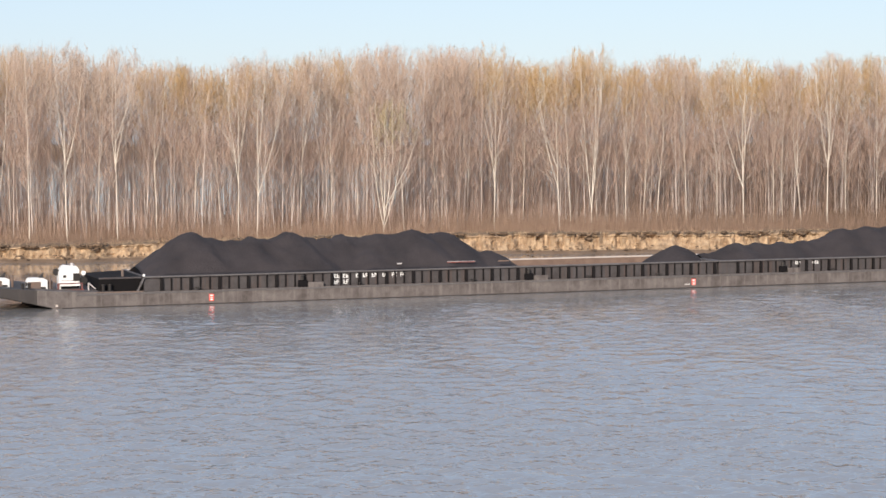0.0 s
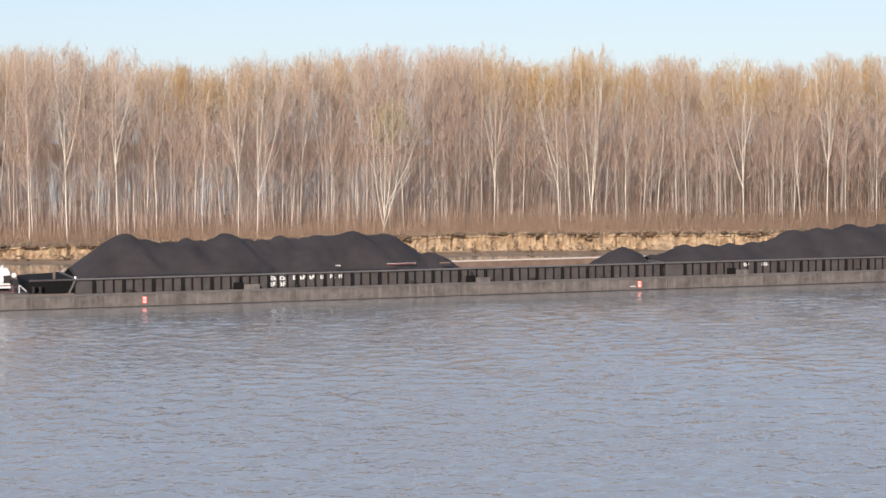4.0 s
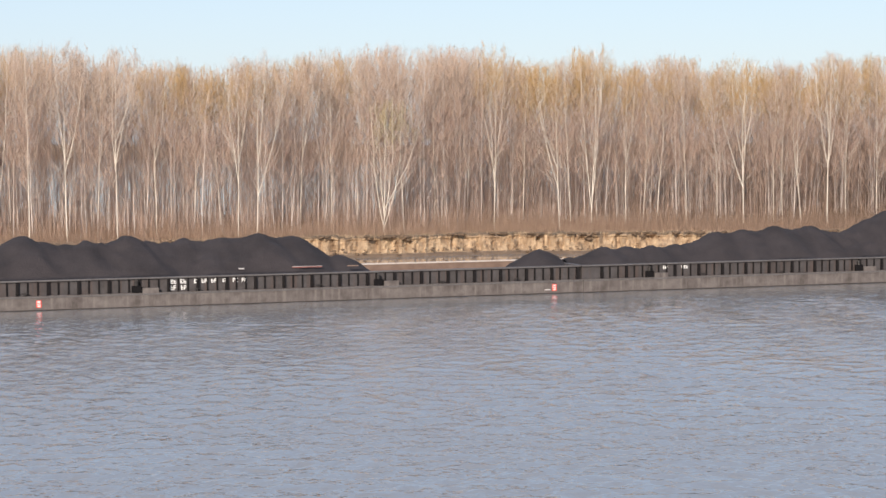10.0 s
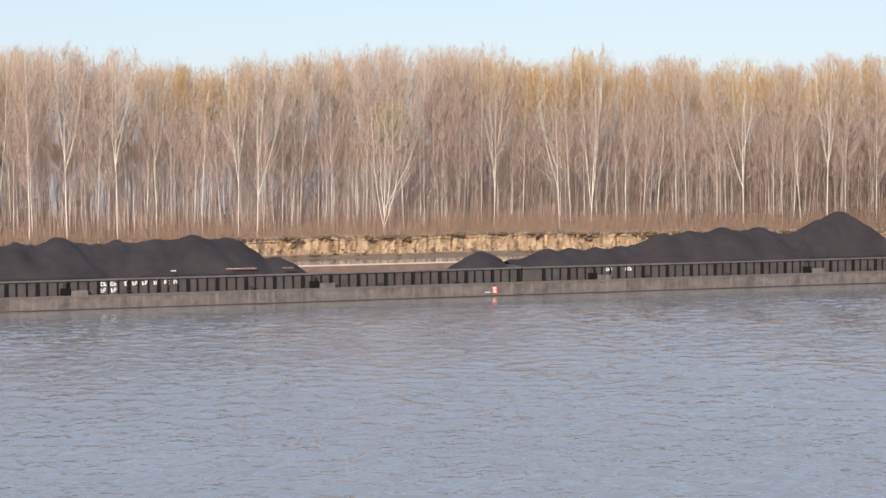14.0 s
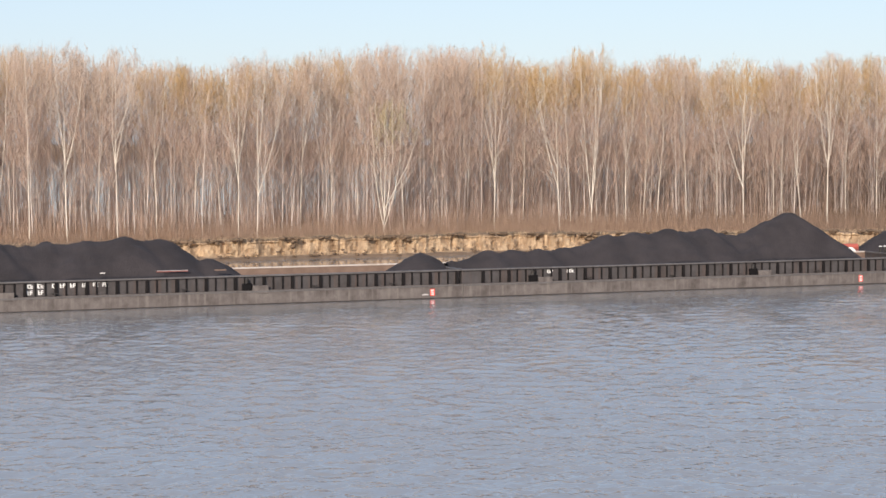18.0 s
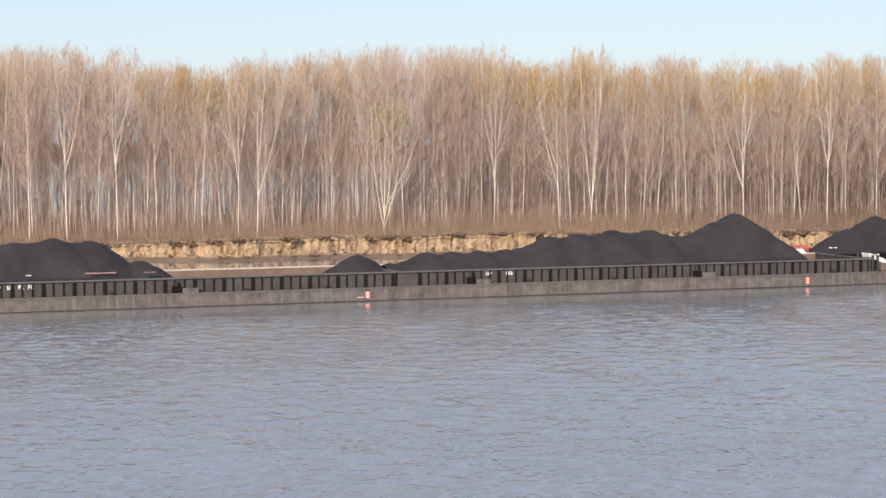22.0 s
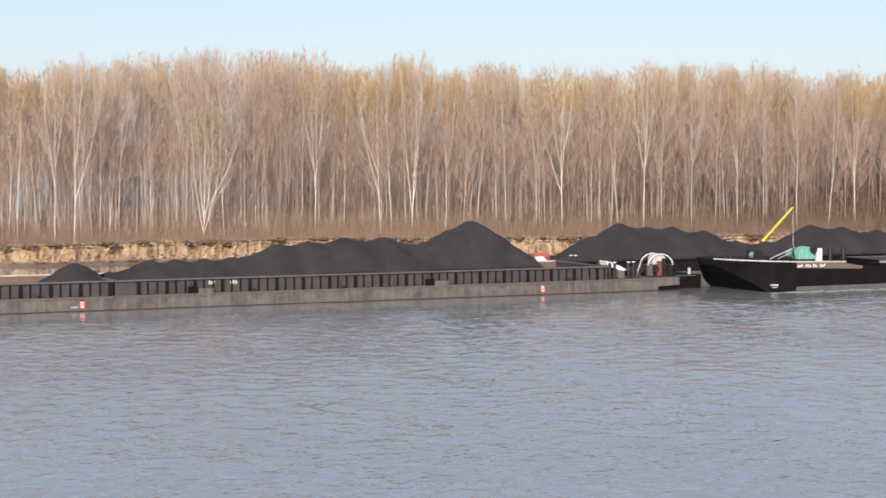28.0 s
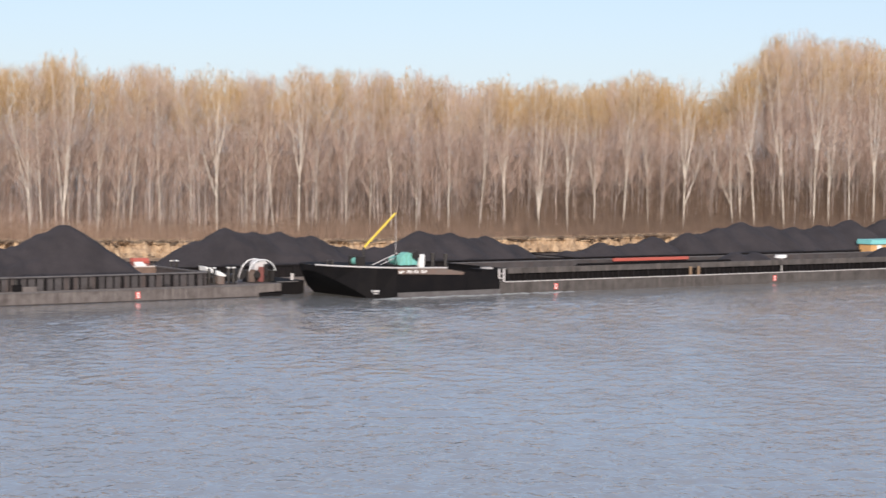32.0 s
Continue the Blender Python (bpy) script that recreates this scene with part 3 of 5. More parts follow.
def coal_heap(name, s0, off, h0, h1, peaks, label, seed, floor=0.16, slope=0.7, edge=2.42, step=0.31):
    """Loose coal in a hopper: rounded heaps (along, across, height) run into one another."""
    y0, y1 = 0.74, BEAM - 0.74
    row = sorted(q for q in peaks if 4.9 < q[1] < 6.5)
    for (xa, ya, za), (xb, yb, zb) in zip(row, row[1:]):
        if xb - xa < 6.0:
            for w in (0.33, 0.67):
                peaks = peaks + [(xa + (xb - xa) * w, ya + (yb - ya) * w, za + (zb - za) * w - 0.055 * (xb - xa) - 0.06)]
    nx, ny = int((h1 - h0 - 0.3) / step), int((y1 - y0) / step)
    verts, faces = [], []
    for i in range(nx + 1):
        x = h0 + 0.15 + (h1 - h0 - 0.3) * i / nx
        for j in range(ny + 1):
            y = y0 + (y1 - y0) * j / ny
            z = floor
            wob = 0.2 * noise.noise((x * 0.35, y * 0.35, seed)) + 0.2 * noise.noise((x * 0.9, y * 0.9, seed + 3))
            for px, py, pz in peaks:
                d = math.hypot(x - px, y - py)
                r = math.sqrt(d * d + 0.7) - 0.75
                z = max(z, pz - slope * r + wob * min(1, d * 0.4) * 0.7)
            lim = edge + 1.05 * min(y - y0, y1 - y)
            z = min(z, lim)
            if z > floor + 0.1:
                rag = 0.3 + 1.3 * max(0.0, noise.noise((x * 0.17, y * 0.17, seed + 11)) + 0.25)
                z += rag * (0.13 * noise.noise((x * 1.1, y * 1.1, seed + 5)) + 0.09 * noise.noise((x * 2.6, y * 2.6, seed + 7)))
            verts.append((x, y, z))
    m = ny + 1
    for i in range(nx):
        for j in range(ny):
            a = i * m + j
            faces.append((a, a + m, a + m + 1, a + 1))
    top = len(verts)
    rim = [i * m for i in range(nx + 1)] + [nx * m + j for j in range(1, m)] + [i * m + ny for i in range(nx - 1, -1, -1)] + [j for j in range(ny - 1, 0, -1)]
    for v in rim:
        verts.append((verts[v][0], verts[v][1], floor - 0.005))
    k = len(rim)
    for i in range(k):
        faces.append((rim[i], rim[(i + 1) % k], top + (i + 1) % k, top + i))
    ob = new(name, mesh_of(name, verts, faces, [COAL], smooth=True))
    tagged(ob, label, "coal", group="coal cargo")
    afloat(ob, s0, off)


def barge_a():
    """Leading barge, raked bow."""
    s0, length, h0, h1 = -41.5, 69.78, 14.4, 69.68
    b = tagged(new("barge"), "long grey steel hopper barge with raked bow, loaded with coal", "barge", "barges of the tow")
    hull(b, length, h0, h1, 11.6, 0, 2.05, 0, "weathered grey hull side")
    part("rub_rail", boxes((8.5, -0.06, DECK_Z - 0.16, length - 0.05, -0.003, DECK_Z - 0.04)), RAIL, b)
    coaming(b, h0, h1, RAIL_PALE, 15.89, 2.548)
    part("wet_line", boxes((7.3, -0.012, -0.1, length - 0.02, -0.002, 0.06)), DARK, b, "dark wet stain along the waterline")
    part("toe_rail", boxes((3.6, 0.02, DECK_Z + 0.005, 14.2, 0.14, DECK_Z + 0.1)), RUST, b, "rusty toe rail")
    # solid block, black in place of the shade inside the open hopper end
    part("fore_bulkhead", prism([(10.7, DECK_Z), (14.3, DECK_Z), (14.3, TOP_Z - 0.05), (10.7, TOP_Z - 0.22)], 1.2, BEAM - 1.2), BLACK, b, "fore bulkhead, black for the shaded inside of the hopper end")
    part("bulkhead_rail", boxes((10.6, 1.1, TOP_Z - 0.2, 14.3, 1.35, TOP_Z - 0.06)), COAMING, b)
    part("end_post", prism([(13.7, DECK_Z), (13.85, DECK_Z), (14.4, TOP_Z - 0.16), (14.25, TOP_Z - 0.16)], 0.4, 0.62), RAIL, b)
    part("corner_lamp", tubes(((14.35, 0.45, TOP_Z), (14.35, 0.45, TOP_Z + 0.2), 0.1)), WHITE, b)
    part("post", tubes(((12.9, 2.6, TOP_Z - 0.1), (12.9, 2.6, TOP_Z + 0.5), 0.12)), RUST, b)
    anchor_winch(b, 7.45, 2.6, DECK_Z - 0.02)
    locker(b, 4.75, 2.4, DECK_Z + 0.2, 1.7, 1.05)
    locker(b, 1.4, 2.6, DECK_Z + 0.5, 1.9, 0.85)
    part("scuff", boxes((6.75, -0.012, 0.16, 6.95, -0.003, 0.34)), RAIL_PALE, b, "bare scuffed patch")
    bollard(b, 11.2, 0.8, DECK_Z, 0.6, None, MACHINE)
    bollard(b, 4.4, 0.8, DECK_Z + 0.3, 0.6, None, MACHINE)
    red_mark(b, -21.37 - s0)
    red_mark(b, 25.37 - s0, plate=True)
    step_plate(b, -13.0 - s0)
    step_plate(b, 8.6 - s0)
    for x in (19.0, 33.6, 44.5, 56.0, 63.2):
        cleat(b, x, 0.16, DECK_Z)
    # hull lettering as plain bars
    for x0, x1 in ((-10.15, -9.6), (-9.3, -8.75), (-8.1, -7.85), (-7.45, -6.95), (-6.6, -6.1), (-5.6, -5.2), (-4.7, -4.2), (-3.9, -3.4)):
        lettering(b, x0 - s0, x1 - s0, 0.61, 1.88, 2.22, int(x0 * -3))
    for x0, x1 in ((-10.15, -9.65), (-9.25, -8.75)):
        lettering(b, x0 - s0, x1 - s0, 0.61, 1.34, 1.72, 1)
    afloat(b, s0, 0)
    coal_heap("coal_load", s0, 0, h0, h1, [(19.5, 5.7, 6.05), (25.0, 5.3, 5.45), (28.7, 5.9, 5.9), (33.8, 6.4, 5.5), (37.2, 5.9, 5.6), (40.3, 5.5, 5.9), (43.6, 6.2, 5.6), (45.0, 5.2, 4.4), (47.6, 4.6, 3.85), (30.0, 3.9, 4.4), (35.6, 3.8, 4.3), (67.6, 5.2, 3.85)], "dark grey loose coal heaped above the coaming of the leading barge", 1.3)
    # the last board is added to stand for the far coaming's inner side
    for x, half, mat, text in ((37.75, 0.22, PALE, "short white board lying on the coal"), (43.7, 1.35, DULL_RED, "long dull red board with a pale edge lying on the coal"), (47.9, 0.5, RUST_PALE, "rusty board added on the coal for the far coaming's inner side")):
        p = tagged(new("plank"), text, "plank", "boards on the coal")
        part("board", boxes((-half, -0.1, -0.05, half, 0.1, 0.05)), mat, p)
        if half > 1:
            part("board_edge", boxes((-half, -0.1, 0.052, half, 0.02, 0.08)), PALE, p)
        afloat(p, s0 + x, 1.25, 2.97)


def barge_b():
    """Second barge, cut-up stern with winches."""
    s0, length, h0, h1 = 28.32, 57.0, 0.1, 48.7
    b = tagged(new("barge"), "long grey steel hopper barge loaded with coal, white stern winches", "barge", "barges of the tow")
    hull(b, length, h0, h1, 0, 2.9, DECK_Z, 0, "weathered grey hull side")
    part("rub_rail", boxes((0.05, -0.06, DECK_Z - 0.16, length - 3.0, -0.003, DECK_Z - 0.04)), RAIL, b)
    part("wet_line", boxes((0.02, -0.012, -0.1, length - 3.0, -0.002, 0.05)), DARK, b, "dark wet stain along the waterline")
    part("stern_skirt", boxes((length - 2.85, 0.5, -0.9, length - 0.1, BEAM - 0.5, 0.28)), BLACK, b, "black stern skirt")
    coaming(b, h0, h1, RAIL_PALE, 2.09, 2.525)
    red_mark(b, 69.6 - s0)
    step_plate(b, 35.3 - s0)
    step_plate(b, 58.0 - s0)
    for x in (12.4, 21.0, 30.0, 36.5, 44.2):
        cleat(b, x, 0.16, DECK_Z)
    for x0, x1 in ((36.75, 37.35), (37.95, 38.2), (38.7, 39.4)):
        lettering(b, x0 - s0, x1 - s0, 0.61, 1.92, 2.22, int(x0))
    # stern deck gear
    part("tarpaulin_housing", prism([(49.5, DECK_Z + 1.25), (51.2, DECK_Z + 0.6), (51.7, DECK_Z + 0.75), (51.0, DECK_Z + 1.15), (49.4, DECK_Z + 1.7)], 1.9, 3.4), WHITE, b, "white sloping winch cover", bevel=0.04)
    part("cover_legs", boxes((49.4, 2.0, DECK_Z, 51.5, 3.3, DECK_Z + 0.56)), MACHINE, b)
    part("rope_drum", tubes(((52.3, 1.6, DECK_Z + 0.55), (52.3, 3.1, DECK_Z + 0.55), 0.42, 0.42, 14)), MACHINE, b)
    w = part("stern_winch", prism([(55.05, DECK_Z + 1.15), (56.55, DECK_Z + 1.15), (56.50, DECK_Z + 1.85), (56.15, DECK_Z + 2.15), (55.50, DECK_Z + 2.2), (55.15, DECK_Z + 1.9)], 2.5, 3.6), PALE, b, "pale grey stern winch house", bevel=0.05)
    arc = [(55.80 + 1.45 * math.cos(radians(a)), DECK_Z + 1.0 + 1.2 * math.sin(radians(a))) for a in range(5, 176, 17)]
    for y in (2.3, 3.8):
        part("belt_guard", tubes(*[((xa, y, za), (xb, y, zb), 0.055, 0.055, 6) for (xa, za), (xb, zb) in zip(arc, arc[1:])]), WHITE, w, "white curved belt guard")
    part("gear_case", boxes((54.35, 2.25, DECK_Z + 0.05, 54.90, 2.6, DECK_Z + 1.25)), DECK, w)
    part("gear_case", boxes((56.70, 2.25, DECK_Z + 0.05, 57.15, 2.6, DECK_Z + 1.1)), MACHINE, w)
    part("gear_case", boxes((55.45, 2.3, DECK_Z + 0.05, 55.95, 2.48, DECK_Z + 1.5)), DULL_RED, w)
    part("grease_patch", boxes((56.05, 2.3, DECK_Z + 0.6, 56.40, 2.495, DECK_Z + 1.75)), MACHINE, w)
    part("winch_leg", boxes((54.55, 2.62, DECK_Z, 57.05, 4.0, DECK_Z + 1.14)), MACHINE, b)
    part("drum_end", tubes(((55.15, 2.1, DECK_Z + 0.75), (55.15, 2.3, DECK_Z + 0.75), 0.34, 0.34, 14)), MACHINE, w)
    part("lever_rail", tubes(((52.7, 1.9, DECK_Z + 0.1), (53.3, 1.9, DECK_Z + 1.55), 0.07)), PALE, b)
    part("flywheel", tubes(((53.2, 1.9, DECK_Z + 0.9), (53.2, 2.1, DECK_Z + 0.9), 0.55, 0.55, 16)), MACHINE, b)
    part("rust_block", boxes((50.2, 1.0, DECK_Z, 50.9, 1.8, DECK_Z + 0.75)), RUST, b, bevel=0.03)
    for x, y in ((49.85, 9.3), (49.6, 1.2), (51.6, 1.0)):
        bollard(b, x, y, DECK_Z, 1.55 if y < 5 else 1.8)
    for x, y, top in ((49.2, 8.4, 1.1), (52.6, 9.0, 1.35), (53.4, 8.2, 0.9)):
        part("rope_post", tubes(((x, y, DECK_Z), (x, y, DECK_Z + top), 0.2, 0.17), ((x, y, DECK_Z + top), (x, y, DECK_Z + top + 0.12), 0.27)), MACHINE, b, "short black rope post")
    c = part("far_locker", boxes((46.1, BEAM - 0.55, DECK_Z, 48.0, BEAM - 0.02, DECK_Z + 1.75)), DULL_RED, b, "red deck locker with a white foot", bevel=0.04)
    part("locker_top", tubes(((46.15, BEAM - 0.28, DECK_Z + 1.8), (47.9, BEAM - 0.28, DECK_Z + 1.74), 0.3, 0.34, 10)), RAIL_RED, c, "rounded red bundle")
    part("white_panel", prism([(46.2, DECK_Z + 1.72), (47.2, DECK_Z + 1.72), (48.4, DECK_Z + 0.6), (47.0, DECK_Z + 0.6)], BEAM - 0.6, BEAM - 0.555), WHITE, c)
    afloat(b, s0, 0)
    coal_heap("coal_load", s0, 0, h0, h1, [(0.9, 5.4, 3.0), (4.4, 5.2, 3.95), (7.0, 5.6, 3.9), (9.6, 5.3, 3.95), (12.3, 5.7, 4.0), (16.9, 5.8, 5.15), (19.6, 5.6, 5.3), (23.2, 5.5, 5.6), (27.4, 5.9, 5.5), (31.5, 5.4, 5.0), (34.6, 5.7, 6.2), (36.5, 5.7, 6.95), (37.6, 5.6, 6.1), (24.9, 3.2, 3.6), (30.9, 3.1, 3.8)], "dark grey loose coal heaped in uneven mounds in the second barge", 5.1)


def black_pontoon():
    p = tagged(new("pontoon"), "low black steel pontoon riding behind the second barge", "pontoon")
    part("hull", prism([(0.1, -0.8), (3.2, -0.8), (3.3, 1.3), (0.0, 1.15)], 0, 6.6), BLACK, p, bevel=0.05)
    part("deck_edge", boxes((0.1, -0.04, 1.16, 2.6, 0.1, 1.24)), RAIL, p)
    part("tow_post", tubes(((2.6, 1.2, 1.2), (2.6, 1.2, 1.9), 0.16)), PALE, p)
    afloat(p, 85.4, 1.9)


def barge_c():
    """Third vessel: high black flared bow with deck gear, grey hull with white deck edge behind."""
    s0, length, h0, h1 = 86.6, 92.0, 20.8, 90.5
    off = -7.0
    b = tagged(new("barge"), "hopper barge with high black raked bow and pale deck edge", "barge", "barges of the tow")
    hull(b, length, h0, h1, 0, 0, DECK_Z, 19.6, "dark grey hull side", HULL_DARK)
    # forecastle with a blunt spoon bow
    bm = bmesh.new()
    rows = [(0.6, 0.2, 3.05, 2.5), (1.0, 0.42, 3.04, 2.2), (1.8, 0.64, 3.02, 1.7), (3.2, 0.85, 2.98, 0.7), (4.8, 0.97, 2.93, -0.4), (7.0, 1.0, 2.85, -1.2), (13.0, 1.0, 2.72, -1.2), (15.5, 1.0, 2.42, -1.2)]
    rings = []
    for x, wide, ztop, zlow in rows:
        c, hw = BEAM / 2, BEAM / 2 * wide + 0.05
        lw = hw * (0.78 if x < 3 else 0.92 if x < 6 else 0.985)
        rings.append([bm.verts.new(v) for v in ((x, c - hw, ztop), (x, c + hw, ztop), (x, c + lw, zlow), (x, c - lw, zlow))])
    for a, d in zip(rings, rings[1:]):
        for k in range(4):
            bm.faces.new((a[k], a[(k + 1) % 4], d[(k + 1) % 4], d[k]))
    bm.faces.new(rings[0])
    bm.faces.new(rings[-1][::-1])
    f = part("forecastle", bm, BLACK, b, "black blunt raked bow in tarry paint")
    bm = bmesh.new()
    for (xa, wa, za, _), (xb, wb, zb, _) in zip(rows[:-2], rows[1:-1]):
        pa = (xa, BEAM / 2 - (BEAM / 2 * wa + 0.05), za + 0.06)
        pb = (xb, BEAM / 2 - (BEAM / 2 * wb + 0.05), zb + 0.06)
        add_tube(bm, pa, pb, 0.08, 0.08, 6)
    part("deck_edge", bm, PALE, f, "pale worn bulwark rail")
    part("side_ramp", prism([(7.1, 2.3), (12.6, 2.12), (14.9, 2.06), (15.1, 2.3), (12.4, 2.74), (7.1, 2.84)], -0.1, -0.056), RUST, f, "rust-pink sloping bulwark end")
    for x0, x1 in ((7.2, 7.8), (8.1, 8.8), (9.0, 9.5), (9.8, 10.5)):
        lettering(b, x0, x1, -0.105, 2.36, 2.62, int(x0))
    part("draught_mark", boxes((4.4, 0.12, 0.62, 5.1, 0.5, 0.78), (4.6, 0.14, 0.42, 5.0, 0.5, 0.5)), PALE, f)
    # foredeck gear
    arc = [(9.7 + 1.0 * math.cos(radians(q)), 3.0 + 1.25 * math.sin(radians(q))) for q in range(0, 181, 15)]
    w = part("windlass", prism(arc, 1.9, 2.9), GREEN, b, "mint green domed gear guard of the anchor windlass", bevel=0.05)
    part("drum", tubes(((9.6, 2.95, 3.4), (9.6, 4.6, 3.4), 0.42, 0.42, 16), ((9.6, 3.2, 3.4), (9.6, 3.35, 3.4), 0.62, 0.62, 16)), GREEN, w)
    for q in (20, 55, 90, 125, 160):
        part("guard_rib", boxes((9.7 + 0.95 * math.cos(radians(q)) - 0.06, 1.84, 3.0, 9.7 + 0.95 * math.cos(radians(q)) + 0.06, 1.895, 2.95 + 1.15 * math.sin(radians(q)))), TEAL, w)
    part("windlass_bed", boxes((8.8, 1.8, 2.68, 10.6, 5.0, 3.0)), MACHINE, w)
    part("gear_wheel", tubes(((10.4, 1.6, 3.95), (10.4, 1.8, 3.95), 0.4, 0.4, 18)), MACHINE, w)
    part("brake_column", tubes(((10.9, 2.2, 2.7), (10.8, 2.2, 4.5), 0.07), ((8.7, 2.4, 2.7), (8.4, 2.4, 4.3), 0.06), ((10.0, 2.0, 3.5), (10.4, 2.0, 4.6), 0.06)), MACHINE, w)
    part("control_box", boxes((11.2, 2.2, 2.6, 11.85, 3.0, 4.0)), WHITE, b, "white control cabinet", bevel=0.04)
    part("exhaust", tubes(((13.1, 2.6, 2.4), (13.1, 2.6, 4.1), 0.2)), MACHINE, b)
    part("exhaust", tubes(((14.7, 2.6, 2.3), (14.7, 2.6, 4.0), 0.2)), MACHINE, b)
    part("crane_post", tubes(((5.4, 3.4, 2.8), (5.4, 3.4, 4.8), 0.12)), MACHINE, b)
    part("crane_boom", prism([(5.3, 4.72), (5.46, 4.64), (9.12, 8.02), (9.02, 8.1)], 3.32, 3.48), YELLOW, b, "yellow derrick boom")
    part("boom_stay", tubes(((9.12, 3.4, 8.0), (9.2, 3.4, 3.0), 0.025, 0.025, 5), ((6.4, 3.4, 3.0), (9.4, 3.4, 4.1), 0.05, 0.05, 5), ((7.4, 3.4, 3.0), (9.5, 3.4, 3.8), 0.04, 0.04, 5)), PALE, b)
    part("fore_winch", tubes(((4.7, 3.0, 3.4), (4.7, 4.0, 3.4), 0.36, 0.36, 14)), GREEN, b, "small green winch drum")
    part("winch_frame", boxes((4.2, 2.8, 2.8, 5.2, 3.0, 3.9)), MACHINE, b)
    part("winch_frame", boxes((4.2, 4.0, 2.8, 5.2, 4.2, 3.9)), MACHINE, b)
    bollard(b, 2.5, 4.9, 2.85, 0.55, None, MACHINE)
    # hopper
    part("black_side", prism([(15.55, -1.6), (19.58, -1.6), (19.58, 1.5), (18.3, 2.1), (15.55, 2.38)], 0.02, BEAM - 0.02), BLACK, b, "black painted hull break")
    part("boot_top", boxes((7.1, -0.085, -0.6, 19.6, -0.052, 0.5)), RAIL, f, "scuffed grey strake along the waterline")
    part("boot_top", boxes((15.5, -0.051, -0.6, 19.6, 0.02, 0.5)), RAIL, f)
    part("break_house", boxes((17.4, 0.1, DECK_Z, 19.3, 2.4, DECK_Z + 1.3)), BLACK, b, "black hatch house")
    part("house_top", boxes((18.2, 0.3, DECK_Z + 1.31, 18.9, 1.3, DECK_Z + 1.46)), PALE, b)
    part("ladder", boxes((19.62, 0.2, DECK_Z, 19.77, 0.4, DECK_Z + 1.3), (20.22, 0.2, DECK_Z, 20.37, 0.4, DECK_Z + 1.3), (19.62, 0.22, DECK_Z + 0.3, 20.37, 0.3, DECK_Z + 0.38), (19.62, 0.22, DECK_Z + 0.75, 20.37, 0.3, DECK_Z + 0.83)), PALE, b)
    coaming(b, h0, h1, RAIL, h0 + 0.2, 2.1, near_mats=(BLACK, RAIL))
    part("coaming_plate", boxes((h0, 0.22, 1.98, h1, 0.36, TOP_Z + 0.06)), HULL_DARK, b, "grey upper coaming plate", bevel=0.02)
    part("red_coaming_strip", boxes((43.6, BEAM - 1.3, TOP_Z - 0.3, 55.0, BEAM - 0.95, TOP_Z + 0.04)), RAIL_RED, b, "red painted strip on the far coaming", bevel=0.02)
    part("deck_line", boxes((20.2, -0.05, DECK_Z - 0.05, length - 0.1, -0.003, DECK_Z + 0.03)), PALE, b, "white painted deck edge")
    part("inner_wall", prism([(30.0, TOP_Z - 0.5), (54.0, TOP_Z - 0.5), (53.0, TOP_Z + 0.22), (31.0, TOP_Z + 0.22)], 1.4, 1.55), BLACK, b)
    for x in (45.7, 46.9):
        part("fairlead_post", boxes((x, 0.05, DECK_Z, x + 0.26, 0.21, DECK_Z + 0.95)), DULL_OCHRE, b)
    red_mark(b, 113.45 - s0)
    red_mark(b, 145.3 - s0)
    part("deck_lamp", boxes((59.6, 0.4, TOP_Z + 0.25, 61.0, 0.9, TOP_Z + 0.6)), WHITE, b, "white lamp box on a post", bevel=0.03)
    part("lamp_post", tubes(((60.3, 0.5, DECK_Z), (60.3, 0.5, TOP_Z + 0.25), 0.07)), PALE, b)
    afloat(b, s0, off)
    coal_heap("coal_load", s0, off, h0, h1, [(57.5, 5.0, 3.3), (60.0, 4.4, 3.25), (84, 5.7, 3.4), (88, 5.7, 3.2), (36, 5.5, 2.0), (46, 5.5, 1.9)], "low dark coal remainder in a half-empty hopper", 9.4)


def barge_e(name_seed, s0, off, length, h0, h1, bow, peaks, label, coal_label):
    b = tagged(new("barge"), label, "barge", "barges of the tow")
    hull(b, length, h0, h1, bow, 0, 1.5 if bow else DECK_Z)
    coaming(b, h0, h1, BRACKET, h0 + 0.2, near_mats=(BRACKET, BRACKET))
    for x in (3.0, 5.0):
        bollard(b, x if bow else length - 1.2, 1.0 if x < 4 else 9.8, DECK_Z + (0.1 if bow else 0))
    afloat(b, s0, off, -0.35)
    coal_heap("coal_load", s0, off, h0, h1, [(x, y, z + 0.35) for x, y, z in peaks], coal_label, name_seed)
    movers[-1] = (*movers[-1][:3], -0.35)
    movers[-1][0].location.z = -0.35
    return b


barge_a()
barge_b()
black_pontoon()
barge_c()


def bow_wave():
    """Low ridges of churned water along the third barge's bow."""
    rng = random.Random(3)
    verts, faces = [], []
    for k in range(70):
        cx, cy = 4.5 + 24 * (k / 70) + rng.uniform(-0.6, 0.6), -0.35 - 0.9 * rng.random() ** 1.6
        lx, ly, h = rng.uniform(0.5, 1.4), rng.uniform(0.1, 0.3), rng.uniform(0.03, 0.1)
        o = len(verts)
        verts.append((cx, cy, h))
        for i in range(8):
            a = i * math.pi / 4
            w = rng.uniform(0.75, 1.2)
            verts.append((cx + math.cos(a) * lx * w, cy + math.sin(a) * ly * w, -0.02))
        faces += [(o, o + 1 + i, o + 1 + (i + 1) % 8) for i in range(8)]
    ob = tagged(new("bow_wave", mesh_of("bow_wave", verts, faces, [FOAM], smooth=True)), "pale churned foam along the black bow", "foam", kind="stuff")
    afloat(ob, 86.6, -7.0)


